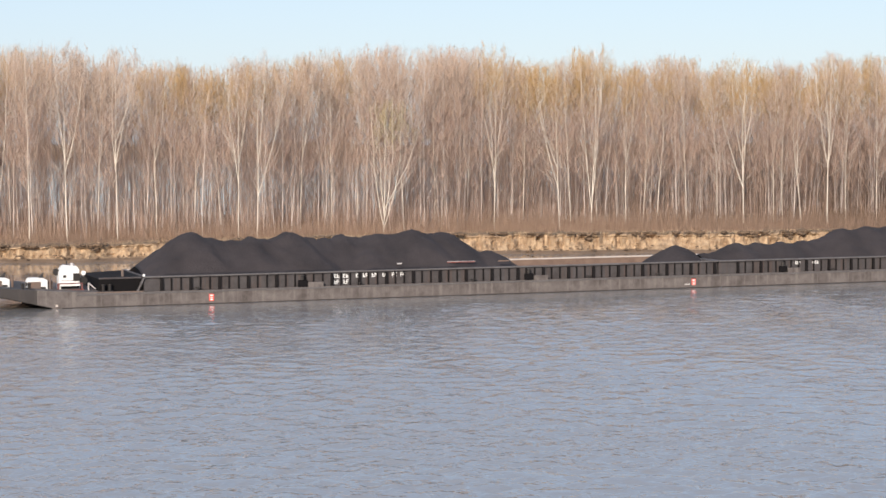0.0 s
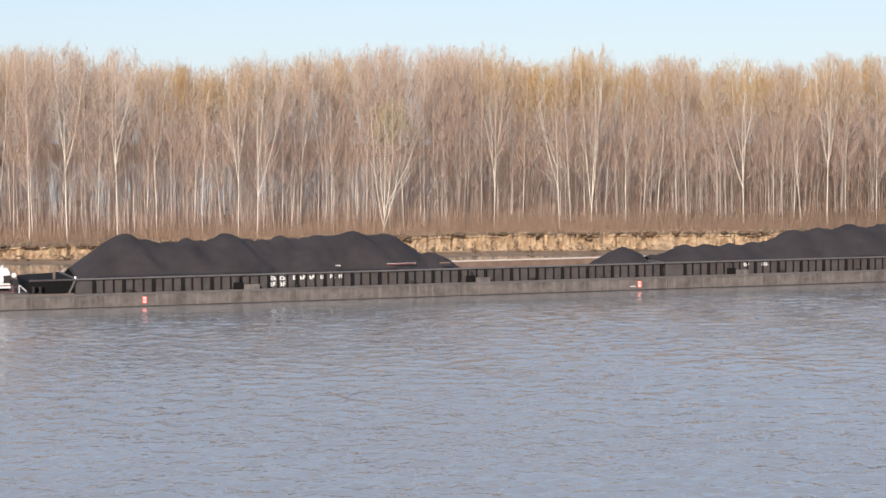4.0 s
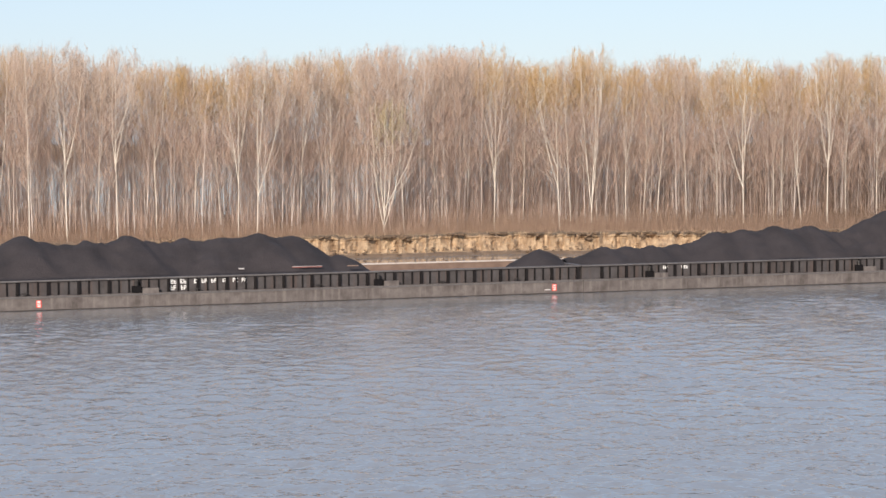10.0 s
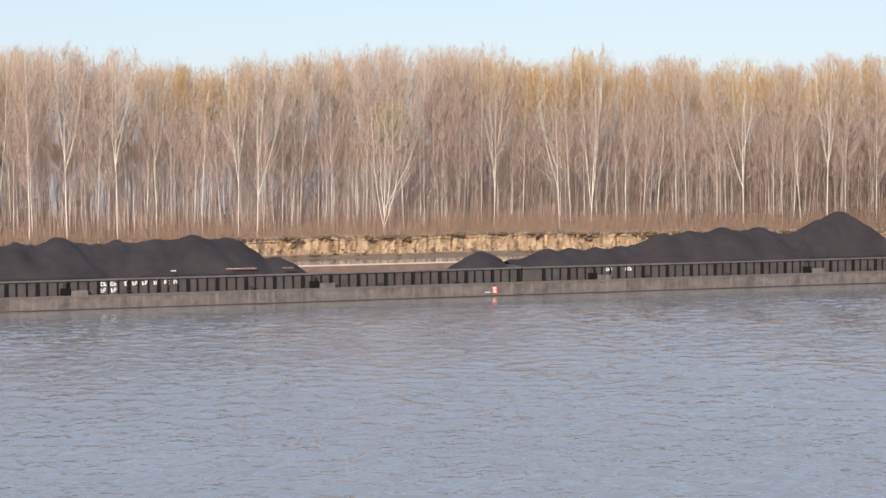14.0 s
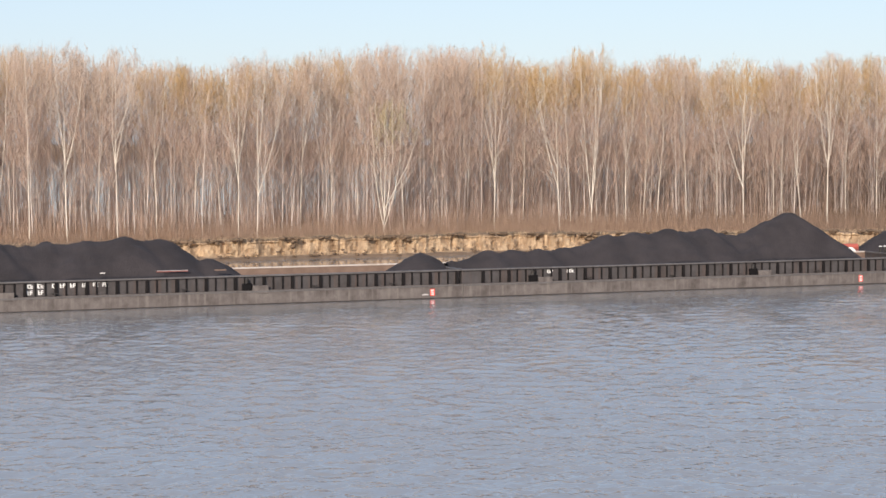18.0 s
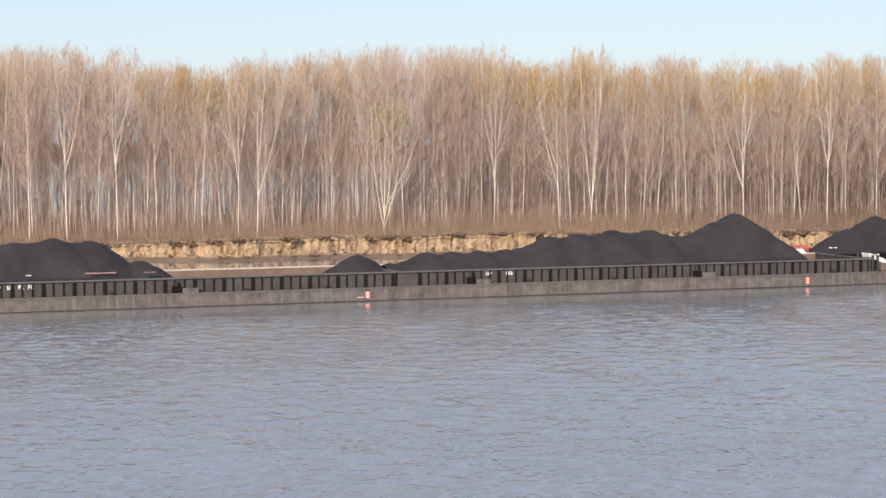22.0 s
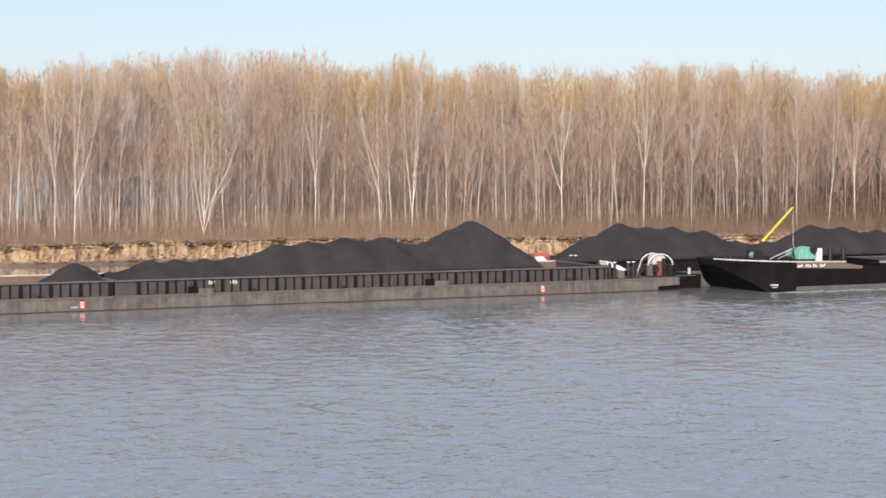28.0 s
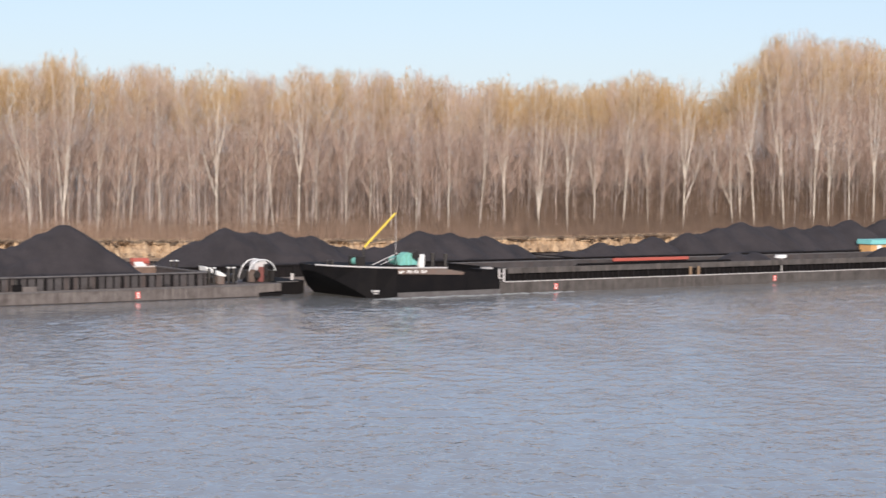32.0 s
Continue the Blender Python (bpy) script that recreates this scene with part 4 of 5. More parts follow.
bow_wave()
EO = 11.9
barge_e(12.2, 74.5, EO, 56.5, 4.0, 56.0, 3.5, [(10.5, 5.4, 4.6), (14.0, 5.7, 5.85), (17.4, 5.6, 5.45), (20.6, 5.8, 5.4), (24.6, 5.6, 4.9), (29, 5.6, 3.7), (33, 5.6, 3.6), (36.6, 5.8, 4.2), (39.2, 5.7, 5.3), (43.2, 5.5, 5.05), (48.6, 5.8, 4.6), (52.5, 5.7, 3.6)], "grey hopper barge in the far column, loaded with coal", "dark grey coal mounds in the far column barge")
barge_e(17.7, 131.2, EO, 78.0, 1.0, 77.0, 0, [(4, 5.6, 2.7), (9.5, 5.7, 3.6), (14, 5.5, 3.4), (18, 5.6, 4.2), (24, 5.7, 4.6), (29, 5.6, 5.1), (33.2, 5.7, 5.85), (38, 5.4, 5.3), (42.7, 5.7, 5.1), (48, 5.7, 5.3), (53.6, 5.6, 5.95), (61, 5.6, 6.0), (68, 5.6, 5.6)], "grey hopper barge trailing the far column, loaded with coal", "long dark coal ridge in the rear barge")


def tail_house():
    h = tagged(new("deck_house"), "teal and ochre deck house on the tail of the far column", "deck house")
    part("wall", boxes((0, 0, 0, 7.0, 2.0, 1.1)), ORANGE, h)
    part("roof", boxes((-0.2, -0.3, 1.11, 7.2, 2.3, 1.75)), TEAL, h, "teal flat roof", bevel=0.05)
    part("door", boxes((1.2, -0.05, 0.05, 2.0, -0.003, 1.0)), WHITE, h)
    part("window", boxes((3.2, -0.05, 0.35, 4.4, -0.003, 0.85)), MACHINE, h)
    afloat(h, 181.6, EO - 1.2, 1.8)


tail_house()


# ---------- woodland ----------
def cones(p0, p1, r, turn):
    """Three-sided tapering twigs, all at once: bases, tips, base radii, and a turn for each."""
    d = p1 - p0
    d = d / np.maximum(np.linalg.norm(d, axis=1, keepdims=True), 1e-6)
    ref = np.where(np.abs(d[:, 2:3]) > 0.9, np.array([[1.0, 0, 0]]), np.array([[0, 0, 1.0]]))
    u = np.cross(d, ref)
    u /= np.maximum(np.linalg.norm(u, axis=1, keepdims=True), 1e-6)
    w = np.cross(d, u)
    vs = []
    for k in range(3):
        a = turn + k * 2 * math.pi / 3
        vs.append(p0 + (u * np.cos(a)[:, None] + w * np.sin(a)[:, None]) * r[:, None])
    v = np.stack(vs + [p1], axis=1).reshape(-1, 3)
    base = np.arange(len(p0))[:, None] * 4
    f = np.concatenate([base + np.array([[0, 1, 3]]), base + np.array([[1, 2, 3]]), base + np.array([[2, 0, 3]])], axis=1).reshape(-1, 3)
    return v, f


def limb(path, r0, r1, sides):
    """A tapering tube along a path, as triangles."""
    path = np.array(path)
    n = len(path)
    t = np.gradient(path, axis=0)
    t /= np.maximum(np.linalg.norm(t, axis=1, keepdims=True), 1e-6)
    ref = np.array([0.3, 0.95, 0.05])
    u = np.cross(t, ref)
    u /= np.maximum(np.linalg.norm(u, axis=1, keepdims=True), 1e-6)
    w = np.cross(t, u)
    rad = np.linspace(0, 1, n) ** 0.8 * (r1 - r0) + r0
    v = np.concatenate([path[i] + rad[i] * (np.cos(k) * u[i] + np.sin(k) * w[i])[None] for i in range(n) for k in np.arange(sides) * 2 * math.pi / sides])
    f = []
    for i in range(n - 1):
        for k in range(sides):
            a, b = i * sides + k, i * sides + (k + 1) % sides
            f += [(a, b, b + sides), (a, b + sides, a + sides)]
    return v, np.array(f)


def merge(lots):
    vs, fs, o = [], [], 0
    for v, f in lots:
        vs.append(v)
        fs.append(f + o)
        o += len(v)
    return np.concatenate(vs), np.concatenate(fs)


def stem_path(g, foot, dx, dy, top, n=12):
    """A stem that leaves its foot leaning and straightens towards the top."""
    wob = g.normal(0, 0.17, (n, 2)).cumsum(axis=0) * 0.75
    wob -= wob[0]
    pts = []
    for i in range(n):
        q = i / (n - 1)
        out = 1 - (1 - q) ** 1.7
        pts.append((foot[0] + dx * out + wob[i, 0] * q, foot[1] + dy * out + wob[i, 1] * q, foot[2] + (top - foot[2]) * q))
    return np.array(pts)


def along(path, z):
    """The point of a rising path at the height z."""
    return np.array([np.interp(z, path[:, 2], path[:, k]) for k in range(2)] + [z])


def grow(seed, height, girth, forks, clear, reach, n_limb, n_shoot, n_twig, fine, sides=6):
    """A leafless poplar: a stem with forks (height, sideways, depthwise, top), limbs that curve up to a rounded crown of the radius reach,
    shoots on the limbs and a haze of fine upright twigs on the shoots. Returns stems, limbs, lower twigs, upper twigs."""
    g = np.random.default_rng(seed)
    main = stem_path(g, (0, 0, -0.3), g.normal(0, 0.35), g.normal(0, 0.35), height * 0.95)
    stems = [(main, girth)]
    for z0, dx, dy, top in forks:
        p = along(main, z0)
        stems.append((stem_path(g, p, dx, dy, height * top), girth * (0.82 - 0.45 * z0 / height)))
    wood, limbs, anchors = [limb(p, r, 0.02, sides) for p, r in stems], [], []
    middle = np.mean([along(p, min(height * 0.7, p[-1, 2]))[:2] for p, _ in stems], axis=0)
    for k in range(n_limb):
        path, r = stems[k % len(stems)]
        low, high = max(clear * height, path[0, 2] + 0.5), path[-1, 2]
        z = low + (high - low) * 0.82 * ((k + g.random()) / n_limb) ** 0.95
        p = along(path, z)
        zt = min(z + min((height - z) * g.uniform(0.4, 0.92), g.uniform(2.5, 8.0)), height * 0.985)
        e = max(0.0, (zt / height - 0.62) / 0.38)
        rad = reach * math.sqrt(max(0.02, 1 - e ** 2.4)) * g.uniform(0.35, 1.0) * min(1, 0.3 + (zt - z) / 6)
        ang = g.uniform(0, 2 * math.pi)
        goal = along(path, min(zt, high))[:2] * 0.6 + middle * 0.4 + np.array((math.cos(ang), math.sin(ang))) * rad
        t = np.array((*goal, zt))
        c = np.array((*(p[:2] + (goal - p[:2]) * 0.72), z + (zt - z) * 0.3))
        u = np.linspace(0, 1, 6)[:, None]
        lp = p * (1 - u) ** 2 + c * 2 * u * (1 - u) + t * u ** 2 + g.normal(0, 0.16, (6, 3)) * u
        limbs.append(limb(lp, max(0.017, r * (0.3 - 0.2 * z / height)), 0.008, 4 if fine else 3))
        anchors += [(lp[m], lp[m + 1]) for m in range(1, 5)]
    for path, _ in stems:
        anchors += [(path[m], path[m + 1]) for m in range(7, 11)]
    A, B = np.array([q[0] for q in anchors]), np.array([q[1] for q in anchors])

    def capped(p, q, low, top):
        """Shorten a shoot where it would leave the rounded crown."""
        rim = np.hypot(q[:, 0] - middle[0], q[:, 1] - middle[1]) / (reach * 1.25)
        cap = height * (1.0 - 0.17 * rim ** 2.2) * g.uniform(low, top, len(p))
        k = np.clip((cap - p[:, 2]) / np.maximum(q[:, 2] - p[:, 2], 0.05), 0.12, 1)[:, None]
        return p + (q - p) * k

    i = g.integers(0, len(A), n_shoot)
    s0 = A[i] + (B[i] - A[i]) * g.random((n_shoot, 1))
    d = (B[i] - A[i]) / np.maximum(np.linalg.norm(B[i] - A[i], axis=1, keepdims=True), 1e-6) * 0.4 + g.normal(0, 0.36, (n_shoot, 3)) * np.array([[1, 1, 0.4]])
    d[:, 2] = np.abs(d[:, 2]) + 0.4
    d /= np.linalg.norm(d, axis=1, keepdims=True)
    s1 = capped(s0, s0 + d * g.uniform(1.2, 3.2, (n_shoot, 1)), 0.93, 0.99)
    j = g.integers(0, n_shoot, n_twig)
    p0 = s0[j] + (s1[j] - s0[j]) * g.uniform(0.1, 1.0, (n_twig, 1))
    d = (s1[j] - s0[j]) * 0.12 + g.normal(0, 0.42, (n_twig, 3)) * np.array([[1, 1, 0.5]])
    d[:, 2] = np.abs(d[:, 2]) + 0.42
    d /= np.linalg.norm(d, axis=1, keepdims=True)
    p1 = capped(p0, p0 + d * g.uniform(0.5, 1.45, (n_twig, 1)), 0.97, 1.01)
    wide = 1.0 if fine else 1.25
    P0, P1 = np.concatenate([s0, p0]), np.concatenate([s1, p1])
    r = np.concatenate([g.uniform(0.012, 0.02, n_shoot), g.uniform(0.007, 0.014, n_twig)]) * wide
    up = P0[:, 2] > height * g.uniform(0.56, 0.76, len(P0))
    turn = g.uniform(0, 6.28, len(P0))
    return merge(wood), merge(limbs), cones(P0[~up], P1[~up], r[~up], turn[~up]), cones(P0[up], P1[up], r[up], turn[up])


def fast_mesh(name, v, f, mats, slots=None, smooth=False):
    me = bpy.data.meshes.new(name)
    me.vertices.add(len(v))
    me.vertices.foreach_set("co", np.asarray(v, dtype=np.float32).ravel())
    me.loops.add(len(f) * 3)
    me.loops.foreach_set("vertex_index", np.asarray(f, dtype=np.int32).ravel())
    me.polygons.add(len(f))
    me.polygons.foreach_set("loop_start", np.arange(len(f), dtype=np.int32) * 3)
    for m in mats:
        me.materials.append(m)
    if slots is not None:
        me.polygons.foreach_set("material_index", np.asarray(slots, dtype=np.int32))
    if smooth:
        me.polygons.foreach_set("use_smooth", np.ones(len(f), dtype=bool))
    me.update(calc_edges=True)
    me.validate()
    return me


# heights of the stand's tops along the bank: x, metres
TOPS_WEST = [
    (-95, 24), (-54.7, 24.7), (-52.6, 25.0), (-50.4, 23.8), (-47.4, 24.4), (-46, 23.3), (-45, 21.2), (-43.6, 22.8), (-41.8, 23.7), (-37.7, 22.8), (-31.8, 21.7), (-28.8, 21.3),
    (-25.9, 22.3), (-23.7, 22.9), (-20.9, 22), (-18.8, 23.6), (-16.6, 24.3), (-14.4, 23.7), (-13.3, 22.5), (-10.7, 24.5), (-7.7, 24.8), (-5.9, 24.1), (-4.7, 22.1), (-2.5, 24.6),
    (1.3, 24.3), (5.2, 24.9), (6.7, 24.8), (8.3, 23.6), (10.6, 23.6), (11.7, 21.7), (13.2, 22.7), (15.9, 22.8), (17.1, 23.8), (19.9, 24.4), (21.4, 23.8), (23.4, 21.5), (26.2, 22.1),
]
TOPS_EAST = [
    (29.2, 23.1), (34.5, 23.5), (35.7, 21), (38.1, 21.5), (39.3, 22.6), (43.4, 23.2), (47.4, 22.3), (49.7, 21.8), (53.6, 23.2), (56, 22.6), (60.4, 23.6), (67.8, 23.4), (72.9, 23.9),
    (75.7, 23), (78.7, 21.6), (82.9, 22.4), (88, 23.5), (94.7, 23.1), (99.2, 22.4), (102.9, 23.1), (106.5, 24.3), (112.7, 25.1), (118.1, 24.5), (121.7, 22.8), (124.8, 21.5),
    (128.4, 23.5), (133, 28), (136.8, 31.5), (140.1, 32.6), (145.2, 33), (150, 32.6), (215, 32),
]
TOPS = np.array(TOPS_WEST + TOPS_EAST)


def stand_top(x, y):
    """How tall a tree at x, y grows: the stand's outline is followed along the lines that run back from the river bend."""
    reach = (231.5 + 20) / max(1.0, y - 0.235 * x)
    return float(np.interp(x * reach, TOPS[:, 0], TOPS[:, 1]))


BUDS = {"tan": TWIG, "ochre": TWIG_OCHRE, "olive": TWIG_OLIVE}
seeds = iter(range(300, 400))


def poplar(x, back, height, girth, forks=(), clear=0.3, reach=3.2, buds="tan", label="", lean=0.0):
    """A tree of the front row, on the bank's top, x along it and back metres behind its lip."""
    wood, limbs, low, high = grow(next(seeds), height * 1.035, girth * 0.66, forks, clear - 0.08, reach, 34 + 6 * len(forks), 300, 1300, True)
    text = label or ("leafless pale-barked poplar with one straight stem" if not forks else "leafless pale-barked poplar forked into two stems" if len(forks) == 1 else "leafless pale-barked poplar with several spreading stems")
    t = tagged(new("poplar_tree"), text, "tree", "front row poplars")
    for name, (v, f), mat in (("trunk", wood, BARK), ("branchwork", limbs, BARK), ("crown", low, TWIG_GREY), ("crown_top", high, BUDS[buds])):
        ob = new(name, fast_mesh(name, v, f, [mat], smooth=name in ("trunk", "branchwork")))
        ob.parent = t
        if name != "trunk":
            tagged(ob, kind="stuff")
    t.matrix_basis = pose(x, bank_y(x) + back, 2.42, 0, lean, 0)


CLUMP = "leafless poplar clump with several pale stems fanning from one base"
BUDDING = "leafless pale-barked poplar with a broad ochre budding crown"
# forks: height, sideways, depthwise, top as a share of the height
poplar(-61.0, 6, 23.5, 0.12)
poplar(-57.0, 8, 24.0, 0.12, ((7.0, 1.6, 0.4, 0.92),))
poplar(-54.2, 6, 24.0, 0.11, ((3.0, 2.2, 0.3, 0.95), (6.5, -1.2, 0.8, 0.85)), lean=-2)
poplar(-50.1, 4.5, 23.5, 0.12, lean=2)
poplar(-45.4, 4, 23.8, 0.135, ((8.0, 2.3, 0.5, 0.9), (9.5, -1.2, 0.5, 0.93)), reach=3.6)
poplar(-42.6, 8, 21.5, 0.09)
poplar(-39.7, 4.5, 23.4, 0.125, ((9.0, 1.4, 0.4, 0.93), (8.0, -1.0, 0.6, 0.95), (11.5, 2.3, -0.3, 0.9)), reach=4.0)
poplar(-35.6, 8, 22.0, 0.1, ((9.0, 1.5, 0.3, 0.9),))
poplar(-31.0, 9, 21.0, 0.095)
poplar(-27.6, 10, 21.0, 0.085, lean=-1.5)
poplar(-25.0, 4.5, 22.0, 0.12, ((6.5, -1.3, 0.3, 0.93), (9.0, 1.2, 0.6, 0.9)), reach=3.8)
poplar(-22.7, 4, 22.6, 0.125, ((5.0, 2.8, 0.4, 0.84), (9.0, 1.0, -0.4, 0.95)), reach=3.8)
poplar(-18.0, 9, 23.0, 0.095, ((10.0, 1.3, 0.2, 0.95),))
poplar(-14.2, 10, 23.4, 0.09)
poplar(-11.0, 11, 23.6, 0.09, lean=1.5)
poplar(-7.5, 5.5, 17.0, 0.13, ((0.6, 2.9, 0.6, 0.97), (0.8, -2.1, 0.5, 0.93), (1.6, 1.4, -0.8, 0.99), (2.4, -1.1, 0.9, 0.95), (3.2, 3.9, -0.3, 0.84)), 0.3, 3.6, "olive", CLUMP, lean=1)
poplar(-4.9, 6.5, 23.6, 0.11, lean=0.6)
poplar(-1.0, 12, 24.0, 0.09)
poplar(3.2, 12, 24.0, 0.09, ((7.0, -1.4, 0.3, 0.9),))
poplar(6.7, 9, 24.4, 0.125, ((7.0, -1.7, 0.4, 0.93), (7.5, 1.0, 0.3, 0.97), (5.5, -0.9, 0.8, 0.9)), reach=3.8, buds="ochre")
poplar(10.6, 13, 22.8, 0.085, buds="ochre")
poplar(15.4, 10.5, 22.4, 0.125, ((5.5, -2.3, 0.4, 0.93), (8.0, -2.6, -0.3, 0.85)), reach=3.6, buds="ochre", lean=-2)
poplar(16.9, 11, 22.6, 0.095, lean=-2)
poplar(19.6, 10.5, 24.2, 0.13, ((2.6, -1.5, 0.3, 0.97), (4.0, 1.6, 0.5, 0.93), (8.0, 0.9, -0.4, 0.96)), reach=4.2, buds="ochre", label=BUDDING)
poplar(20.6, 11.5, 22.4, 0.08, lean=-1)
poplar(24.3, 11.5, 22.0, 0.115, ((8.5, 1.5, 0.3, 0.93),), reach=3.0, buds="ochre", lean=1)
poplar(26.7, 12, 19.5, 0.075)
poplar(28.4, 11.5, 23.0, 0.12, reach=2.9, buds="ochre", lean=3)
poplar(32.4, 12, 23.2, 0.085, lean=-2)
poplar(36.6, 12.5, 21.4, 0.085, lean=-2)
poplar(40.1, 11.5, 22.8, 0.145, ((5.4, -3.0, 0.4, 0.93), (6.4, 1.1, 0.3, 0.97), (9.0, -1.6, -0.4, 0.97), (10.0, 2.6, 0.5, 0.93)), 0.34, 5.0, "ochre", BUDDING, lean=-3)
poplar(44.6, 13, 22.6, 0.085)
poplar(45.7, 12, 22.4, 0.095, lean=-1)
poplar(48.2, 11.5, 22.0, 0.115, ((7.0, 0.9, 0.4, 0.96),), reach=2.9, lean=-3)
poplar(51.4, 11, 23.0, 0.165, ((8.0, -1.6, 0.4, 0.93), (8.5, 1.4, 0.3, 0.97), (11.0, 0.3, -0.5, 0.98)), 0.36, 4.0, lean=0.5)
poplar(54.2, 12.5, 22.4, 0.08)
poplar(58.6, 12.5, 22.6, 0.095, ((9.0, 1.8, 0.3, 0.9),))
poplar(62.5, 13, 23.2, 0.09)
poplar(66.0, 13, 23.2, 0.085, ((8.0, -1.4, 0.3, 0.9),))
poplar(69.9, 13, 23.6, 0.085)
poplar(74.5, 12, 22.8, 0.125, reach=3.0, lean=-1)
poplar(79.9, 12.5, 22.0, 0.11, ((6.0, 1.2, 0.4, 0.94),), reach=3.2)
poplar(84.6, 12, 22.8, 0.145, ((7.5, -1.8, 0.3, 0.93), (7.0, 1.3, 0.5, 0.97)), reach=3.8, buds="ochre", lean=-2)
poplar(90.3, 12, 23.2, 0.14, ((2.0, -1.2, 0.3, 0.95), (3.0, 1.6, 0.5, 0.97), (6.0, 0.5, -0.5, 0.99)), reach=4.0, buds="ochre")
poplar(95.1, 12, 22.6, 0.145, ((6.0, 1.8, 0.4, 0.95), (9.0, -1.0, 0.3, 0.93)), reach=3.6, buds="ochre", lean=1)
poplar(100.7, 12.5, 22.6, 0.13, ((5.0, -1.5, 0.4, 0.93),), reach=3.4, buds="ochre")
poplar(106.7, 12, 24.6, 0.185, ((8.0, 1.3, 0.3, 0.94),), reach=3.8, buds="ochre")
poplar(111.5, 12.5, 24.8, 0.1, ((9.0, -1.8, 0.3, 0.95),), reach=4.6, buds="ochre", label=BUDDING)
poplar(117.5, 11.5, 24.4, 0.2, ((8.0, -1.2, 0.3, 0.97), (8.4, 2.2, 0.5, 0.93), (4.0, 2.8, 0.6, 0.6)), 0.36, 4.4, "ochre", BUDDING)
poplar(127.9, 12, 24.0, 0.14, ((4.0, -3.4, 0.3, 0.7),), reach=3.6, buds="ochre", lean=-2)
poplar(129.7, 13, 26.0, 0.12, lean=-3, buds="ochre")
poplar(131.3, 11.5, 27.5, 0.19, ((10.0, -1.8, 0.4, 0.93), (13.0, 1.9, 0.5, 0.95)), 0.36, 4.6, "ochre", lean=-4)
poplar(136.4, 12, 29.8, 0.17, ((9.0, -1.9, 0.3, 0.93),), 0.34, 4.6, "ochre", lean=-3)
poplar(142.1, 11.5, 31.0, 0.2, ((11.0, 2.0, 0.4, 0.95), (12.5, -1.9, 0.3, 0.97)), 0.32, 5.4, "ochre", "tall leafless poplar with a broad ochre budding crown")
poplar(145.9, 12, 30.8, 0.17, ((6.0, 1.8, 0.3, 0.95),), 0.32, 4.8, "ochre")
poplar(150.2, 12.5, 31.0, 0.16, (), 0.32, 4.4, "ochre")
poplar(154.6, 12, 31.0, 0.2, ((9.0, -1.8, 0.3, 0.95), (10.0, 2.0, 0.4, 0.93)), 0.32, 5.2, "ochre")
poplar(160.5, 12, 30.6, 0.18, ((8.0, 1.8, 0.3, 0.95),), 0.32, 4.8, "ochre")
poplar(167.0, 12, 30.6, 0.18, (), 0.32, 4.8, "ochre")
poplar(174.0, 12, 30.6, 0.19, ((8.0, -1.8, 0.3, 0.95),), 0.32, 4.8, "ochre")


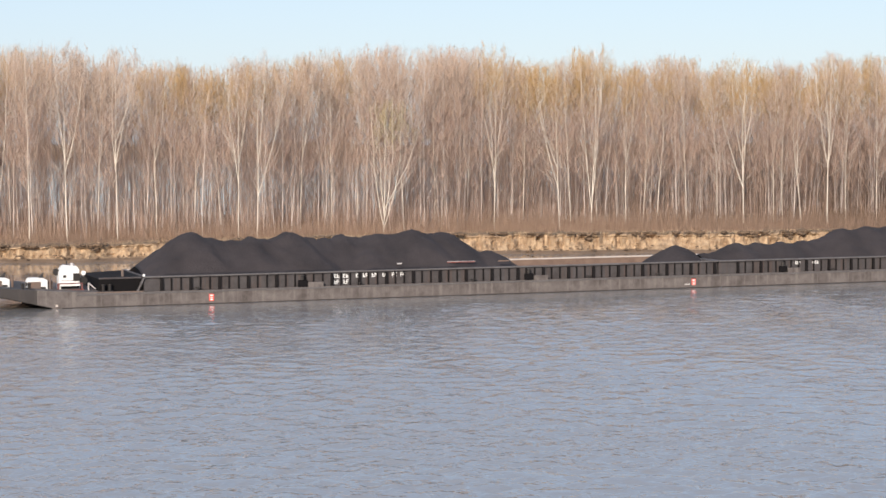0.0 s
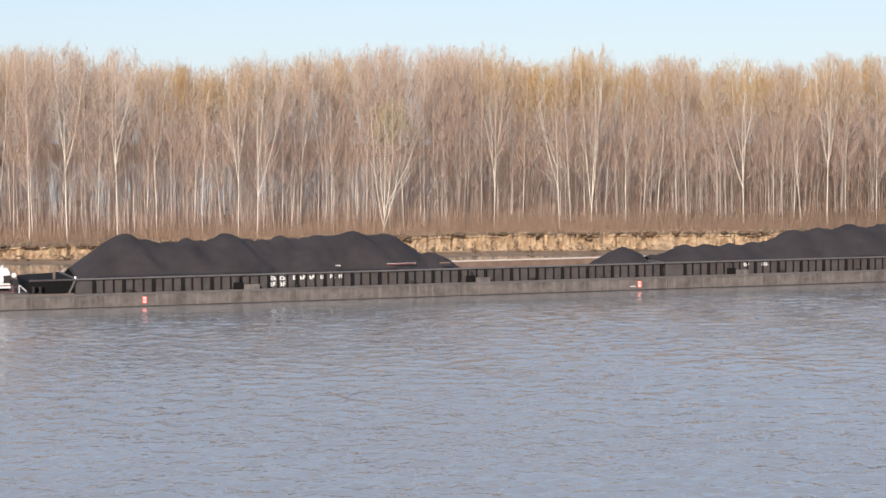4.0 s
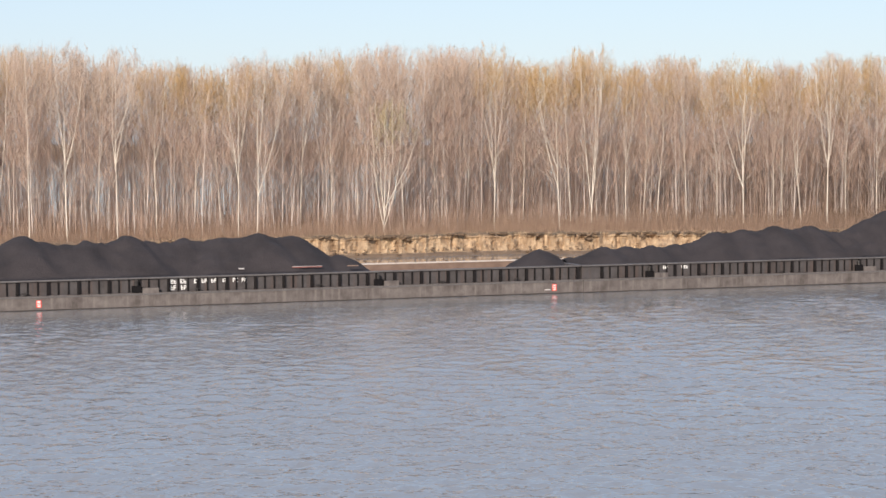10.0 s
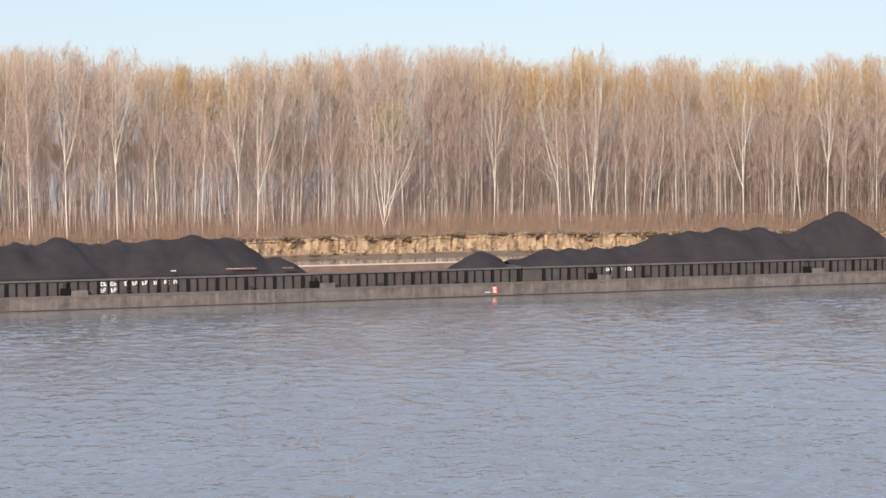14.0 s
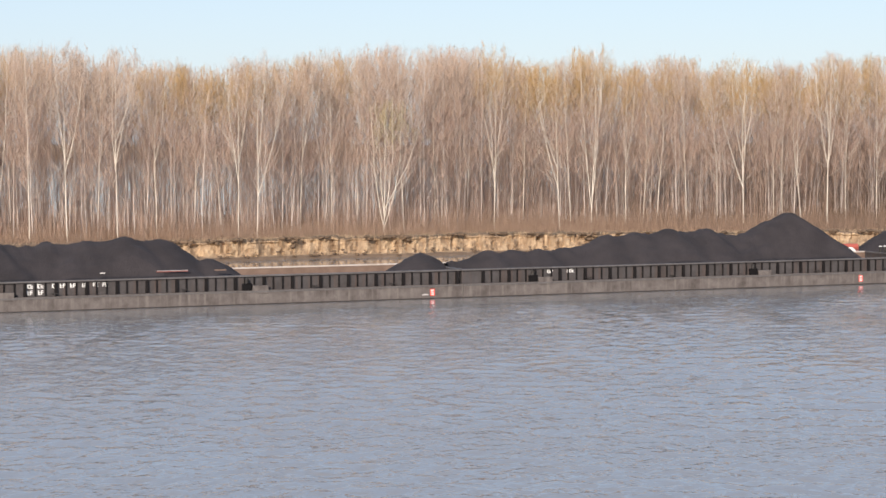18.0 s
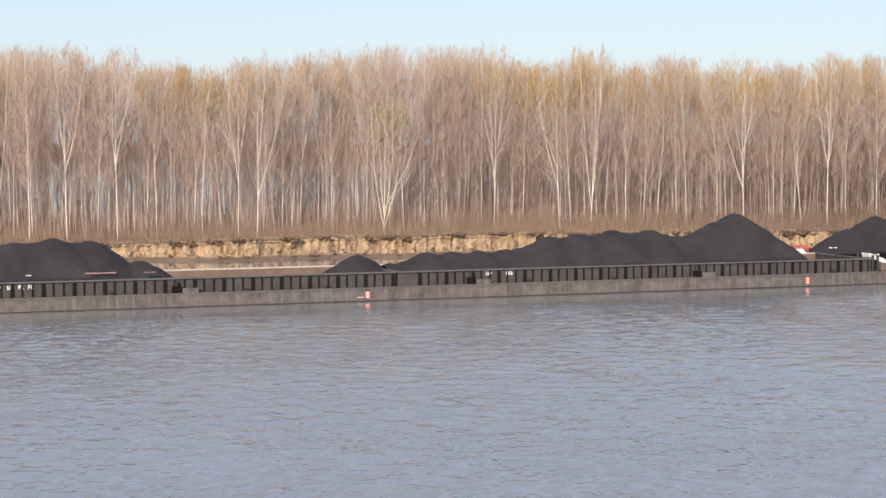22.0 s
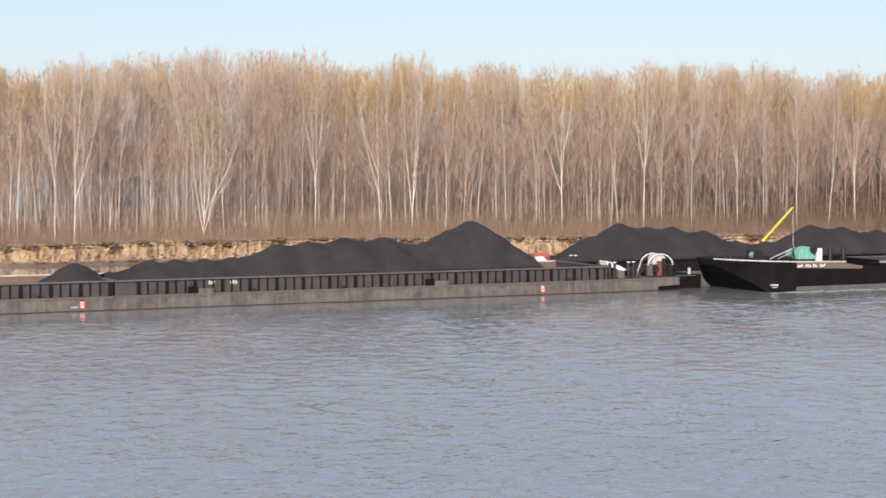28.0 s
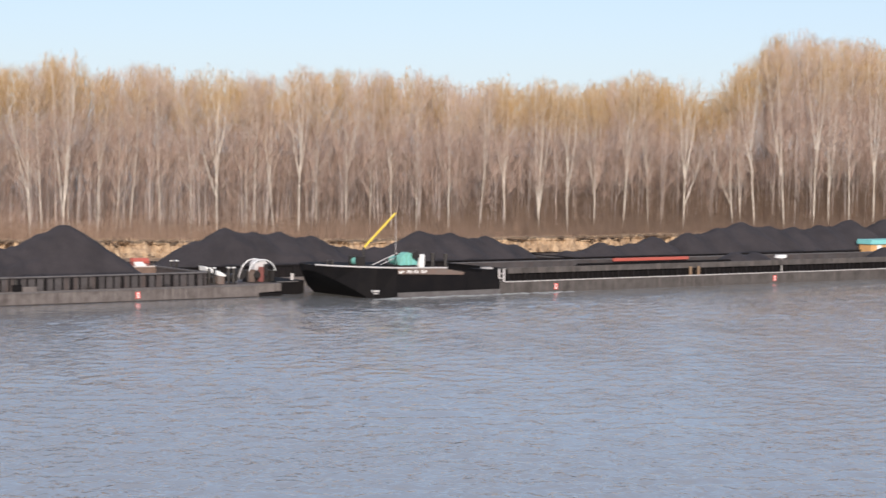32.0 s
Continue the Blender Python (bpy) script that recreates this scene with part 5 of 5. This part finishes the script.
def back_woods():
    """The rest of the wood behind the front row, as one growth."""
    g = np.random.default_rng(42)
    fork = ((8.0, 1.3, 0.6, 0.95),)
    kinds = [grow(100 + k, 23.0, 0.062 + 0.014 * (k % 3), fork if k % 3 == 0 else (), 0.13, 2.7 + 0.35 * (k % 4), 18, 180, 780, False, 3) for k in range(9)]
    deep = [grow(200 + k, 23.0, 0.09, (), 0.12, 3.4, 10, 80, 230, False, 3) for k in range(6)]
    vs, fs, ss, o = [], [], [], 0

    def put(v, f, s):
        nonlocal o
        vs.append(v), fs.append(f + o), ss.append(s if isinstance(s, np.ndarray) else np.full(len(f), s))
        o += len(v)

    def lip(q):
        return 231.5 + 0.235 * q + 1.6 * np.sin(q * 0.11 + 1) + 0.9 * np.sin(q * 0.31) - 7 * np.exp(-((q - 62) / 22) ** 2)

    rides = np.array([-0.209, -0.184, -0.129, -0.116])

    def ride(a, b):
        """Whether a place lies on one of the open rides that run back through the stand."""
        return np.min(np.abs(np.asarray(a / b)[..., None] - rides), axis=-1) < 0.0032

    x = -82.0
    while x < 208:
        depth = (9.5 if x < 5 else 15.0) + g.uniform(-2.5, 2.5)
        while depth < (52 if x < -5 else 64):
            near = depth < 33
            k = kinds[g.integers(0, 9)] if near else deep[g.integers(0, 6)]
            px = x + g.uniform(-2.3, 2.3)
            py = bank_y(px) + depth
            if depth > 17 and ride(px, py) and g.random() < 0.7:
                depth += 4
                continue
            a = g.uniform(0, 6.28)
            sc = stand_top(px, py) / 23.0 * g.uniform(0.94, 1.04) * (1 + 0.0022 * (depth - 18))
            wide = 0.75 + 0.25 * sc
            rot = np.array([[math.cos(a) * wide, -math.sin(a) * wide, 0], [math.sin(a) * wide, math.cos(a) * wide, 0], [0, 0, sc]])
            ochre = noise.noise((px * 0.07, depth * 0.06, 1.5)) > (0.12 if px < 4 else -0.1)
            for slot, (v, f) in zip((0, 0 if near and depth < 20 else 1, 1, 3 if ochre else 2), k):
                if not near and len(v) == len(f) * 4 // 3:
                    c = v.reshape(-1, 4, 3).copy()
                    m = c[:, :3].mean(axis=1, keepdims=True)
                    c[:, :3] = m + (c[:, :3] - m) * 2.0
                    v = c.reshape(-1, 3)
                put(v @ rot.T + np.array([px, py, 2.45]), f, slot)
            depth += g.uniform(3.6, 5.4) if near else g.uniform(6.0, 9.0)
        x += 3.2

    def whips(sx, dep, z, lean, rise, long, thick, slot):
        """Upright tapering rods at places along and behind the lip."""
        z = np.broadcast_to(z, sx.shape)
        stay = ~(ride(sx, lip(sx) + dep) & (dep > 11) & (z < 13) & (g.random(len(sx)) < 0.6))
        sx, dep, z, long, thick = sx[stay], dep[stay], z[stay], long[stay], thick[stay]
        slot = slot[stay] if isinstance(slot, np.ndarray) else slot
        n = len(sx)
        p0 = np.stack([sx, lip(sx) + dep, z], axis=1)
        d = g.normal(0, lean, (n, 3))
        d[:, 2] = np.abs(d[:, 2]) * (lean > 0.2) + rise
        v, f = cones(p0, p0 + d * long[:, None], thick, g.uniform(0, 6.28, n))
        put(v, f, np.repeat(slot, 3) if isinstance(slot, np.ndarray) else slot)

    # saplings and whips between the stems, and a thicket at the far edge, thinner upstream
    # slot 5 puts the shade of the downstream stand into the twig colour
    n = 20000
    sx = g.uniform(-82, 208, n)
    sx = sx[(sx > -8) | (g.random(n) < 0.8)]
    n = len(sx)
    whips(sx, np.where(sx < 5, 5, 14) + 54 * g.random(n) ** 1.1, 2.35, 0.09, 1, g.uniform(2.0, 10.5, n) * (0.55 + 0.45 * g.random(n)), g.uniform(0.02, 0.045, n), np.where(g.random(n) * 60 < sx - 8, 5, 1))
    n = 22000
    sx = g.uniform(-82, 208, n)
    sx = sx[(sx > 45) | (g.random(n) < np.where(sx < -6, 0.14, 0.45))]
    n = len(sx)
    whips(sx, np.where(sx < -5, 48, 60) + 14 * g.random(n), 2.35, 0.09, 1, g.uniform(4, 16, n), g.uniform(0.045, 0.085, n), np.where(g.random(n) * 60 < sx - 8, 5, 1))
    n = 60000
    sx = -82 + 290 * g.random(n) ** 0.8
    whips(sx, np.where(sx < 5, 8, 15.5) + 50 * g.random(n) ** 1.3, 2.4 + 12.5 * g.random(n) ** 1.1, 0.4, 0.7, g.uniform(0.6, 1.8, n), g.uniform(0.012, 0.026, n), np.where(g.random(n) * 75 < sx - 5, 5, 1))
    # slim poles of the stand
    n = 3000
    sx = -82 + 290 * g.random(n) ** 1.8
    whips(sx, np.where(sx < 5, 8, 16) + 36 * g.random(n) ** 1.2, 2.35, 0.045, 1, g.uniform(11, 19, n), g.uniform(0.028, 0.064, n), 0)
    # the haze of their fine tops
    n = 125000
    sx = g.uniform(-82, 208, n)
    dep = np.where(sx < 5, 4.5, 10.5) + 36 * g.random(n) ** 1.2
    top = np.array([stand_top(a, b) for a, b in zip(sx, lip(sx) + dep)])
    z = 4 + (top * 0.9 - 3.5) * g.random(n) ** 1.05
    stay = (dep > 12) | (g.random(n) < 0.6)
    sx, dep, z, top = sx[stay], dep[stay], z[stay], top[stay]
    n = len(sx)
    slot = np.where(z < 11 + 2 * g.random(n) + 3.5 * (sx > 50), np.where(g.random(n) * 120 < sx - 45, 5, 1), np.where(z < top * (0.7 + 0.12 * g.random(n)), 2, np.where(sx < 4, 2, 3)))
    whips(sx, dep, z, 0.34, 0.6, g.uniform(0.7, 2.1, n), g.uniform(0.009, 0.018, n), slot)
    # brown undergrowth, thicker downstream; its dark tone holds the stand's shade
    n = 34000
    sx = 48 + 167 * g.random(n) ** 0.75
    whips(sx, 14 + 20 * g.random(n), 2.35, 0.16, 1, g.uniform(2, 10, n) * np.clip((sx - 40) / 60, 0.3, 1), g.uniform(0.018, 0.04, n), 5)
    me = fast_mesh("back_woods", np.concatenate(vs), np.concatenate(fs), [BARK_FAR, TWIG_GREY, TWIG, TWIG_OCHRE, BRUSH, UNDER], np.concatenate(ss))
    tagged(new("back_woods", me), "dense leafless poplar wood with tan and ochre crowns", "woodland", kind="stuff")


back_woods()


def brushwood():
    g = np.random.default_rng(7)
    n = 80000
    x = g.uniform(-85, 195, n)
    back = 1.2 + 15 * g.random(n) ** 1.1
    y = np.array([bank_y(q) for q in x]) + back
    clump = np.array([noise.noise((a * 0.16, b * 0.2, 0.3)) for a, b in zip(x, y)])
    h = g.uniform(0.9, 4.0, n) * (0.75 + 0.7 * np.clip(clump + 0.2, 0, 1)) * np.clip(back / 5, 0.35, 1)
    p0 = np.stack([x, y, np.array([lip_z(q) for q in x])], axis=1)
    d = g.normal(0, 0.27, (n, 3))
    d[:, 2] = 1
    v, f = cones(p0, p0 + d * h[:, None], g.uniform(0.009, 0.019, n), g.uniform(0, 6.28, n))
    # downstream stems take the shade-toned brown
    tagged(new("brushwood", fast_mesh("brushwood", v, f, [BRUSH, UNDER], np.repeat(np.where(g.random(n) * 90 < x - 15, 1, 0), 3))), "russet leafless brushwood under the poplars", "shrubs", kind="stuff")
    n = 9000
    x = g.uniform(-85, 195, n)
    y = np.array([bank_y(q) for q in x]) + g.uniform(0.5, 3.0, n)
    p0 = np.stack([x, y, np.array([lip_z(q) - 0.08 for q in x])], axis=1)
    d = g.normal(0, 0.4, (n, 3))
    d[:, 2] = 0.8
    d[:, 1] -= 0.2
    v, f = cones(p0, p0 + d * g.uniform(0.25, 0.7, n)[:, None], g.uniform(0.015, 0.03, n), g.uniform(0, 6.28, n))
    tagged(new("dry_grass", fast_mesh("dry_grass", v, f, [STRAW])), "dry straw grass along the lip of the bank", "grass", kind="stuff")


brushwood()


def turf_clods():
    """Sods and roots hanging over the lip of the cut bank."""
    g = np.random.default_rng(31)
    ico = [(0, 0, 1), (0.89, 0, 0.45), (0.28, 0.85, 0.45), (-0.72, 0.53, 0.45), (-0.72, -0.53, 0.45), (0.28, -0.85, 0.45), (0.72, 0.53, -0.45), (-0.28, 0.85, -0.45), (-0.89, 0, -0.45), (-0.28, -0.85, -0.45), (0.72, -0.53, -0.45), (0, 0, -1)]
    tri = np.array([(0, 1, 2), (0, 2, 3), (0, 3, 4), (0, 4, 5), (0, 5, 1), (1, 6, 2), (2, 7, 3), (3, 8, 4), (4, 9, 5), (5, 10, 1), (6, 7, 2), (7, 8, 3), (8, 9, 4), (9, 10, 5), (10, 6, 1), (11, 7, 6), (11, 8, 7), (11, 9, 8), (11, 10, 9), (11, 6, 10)])
    ico = np.array(ico)
    lots = []
    for k in range(3400):
        x = g.uniform(-88, 196)
        crowd = fbm(x * 0.3, 2.0, 9.0) + 0.4 * noise.noise((x * 1.1, 1.0, 2.0))
        fallen = g.random() < 0.14
        if crowd < 0.02 and not (fallen and crowd > -0.4):
            continue
        z = g.uniform(0.2, 0.9) if fallen else lip_z(x) + 0.1 - 1.5 * min(0.75, crowd) * g.random() ** 1.6
        y = bank_y(x) + (-1.3 + 0.8 * g.random() if fallen else -0.45 + 0.6 * g.random())
        size = np.array([g.uniform(0.12, 0.5), g.uniform(0.12, 0.34), g.uniform(0.07, 0.22)]) * (0.75 if fallen else 1.0)
        lots.append((ico * size * g.uniform(0.65, 1.3, (12, 1)) + np.array([x, y, z]), tri))
    v, f = merge(lots)
    tagged(new("turf_clods", fast_mesh("turf_clods", v, f, [SOD])), "dark turf clods hanging from the lip of the eroded bank", "turf", kind="stuff")


turf_clods()

motions()
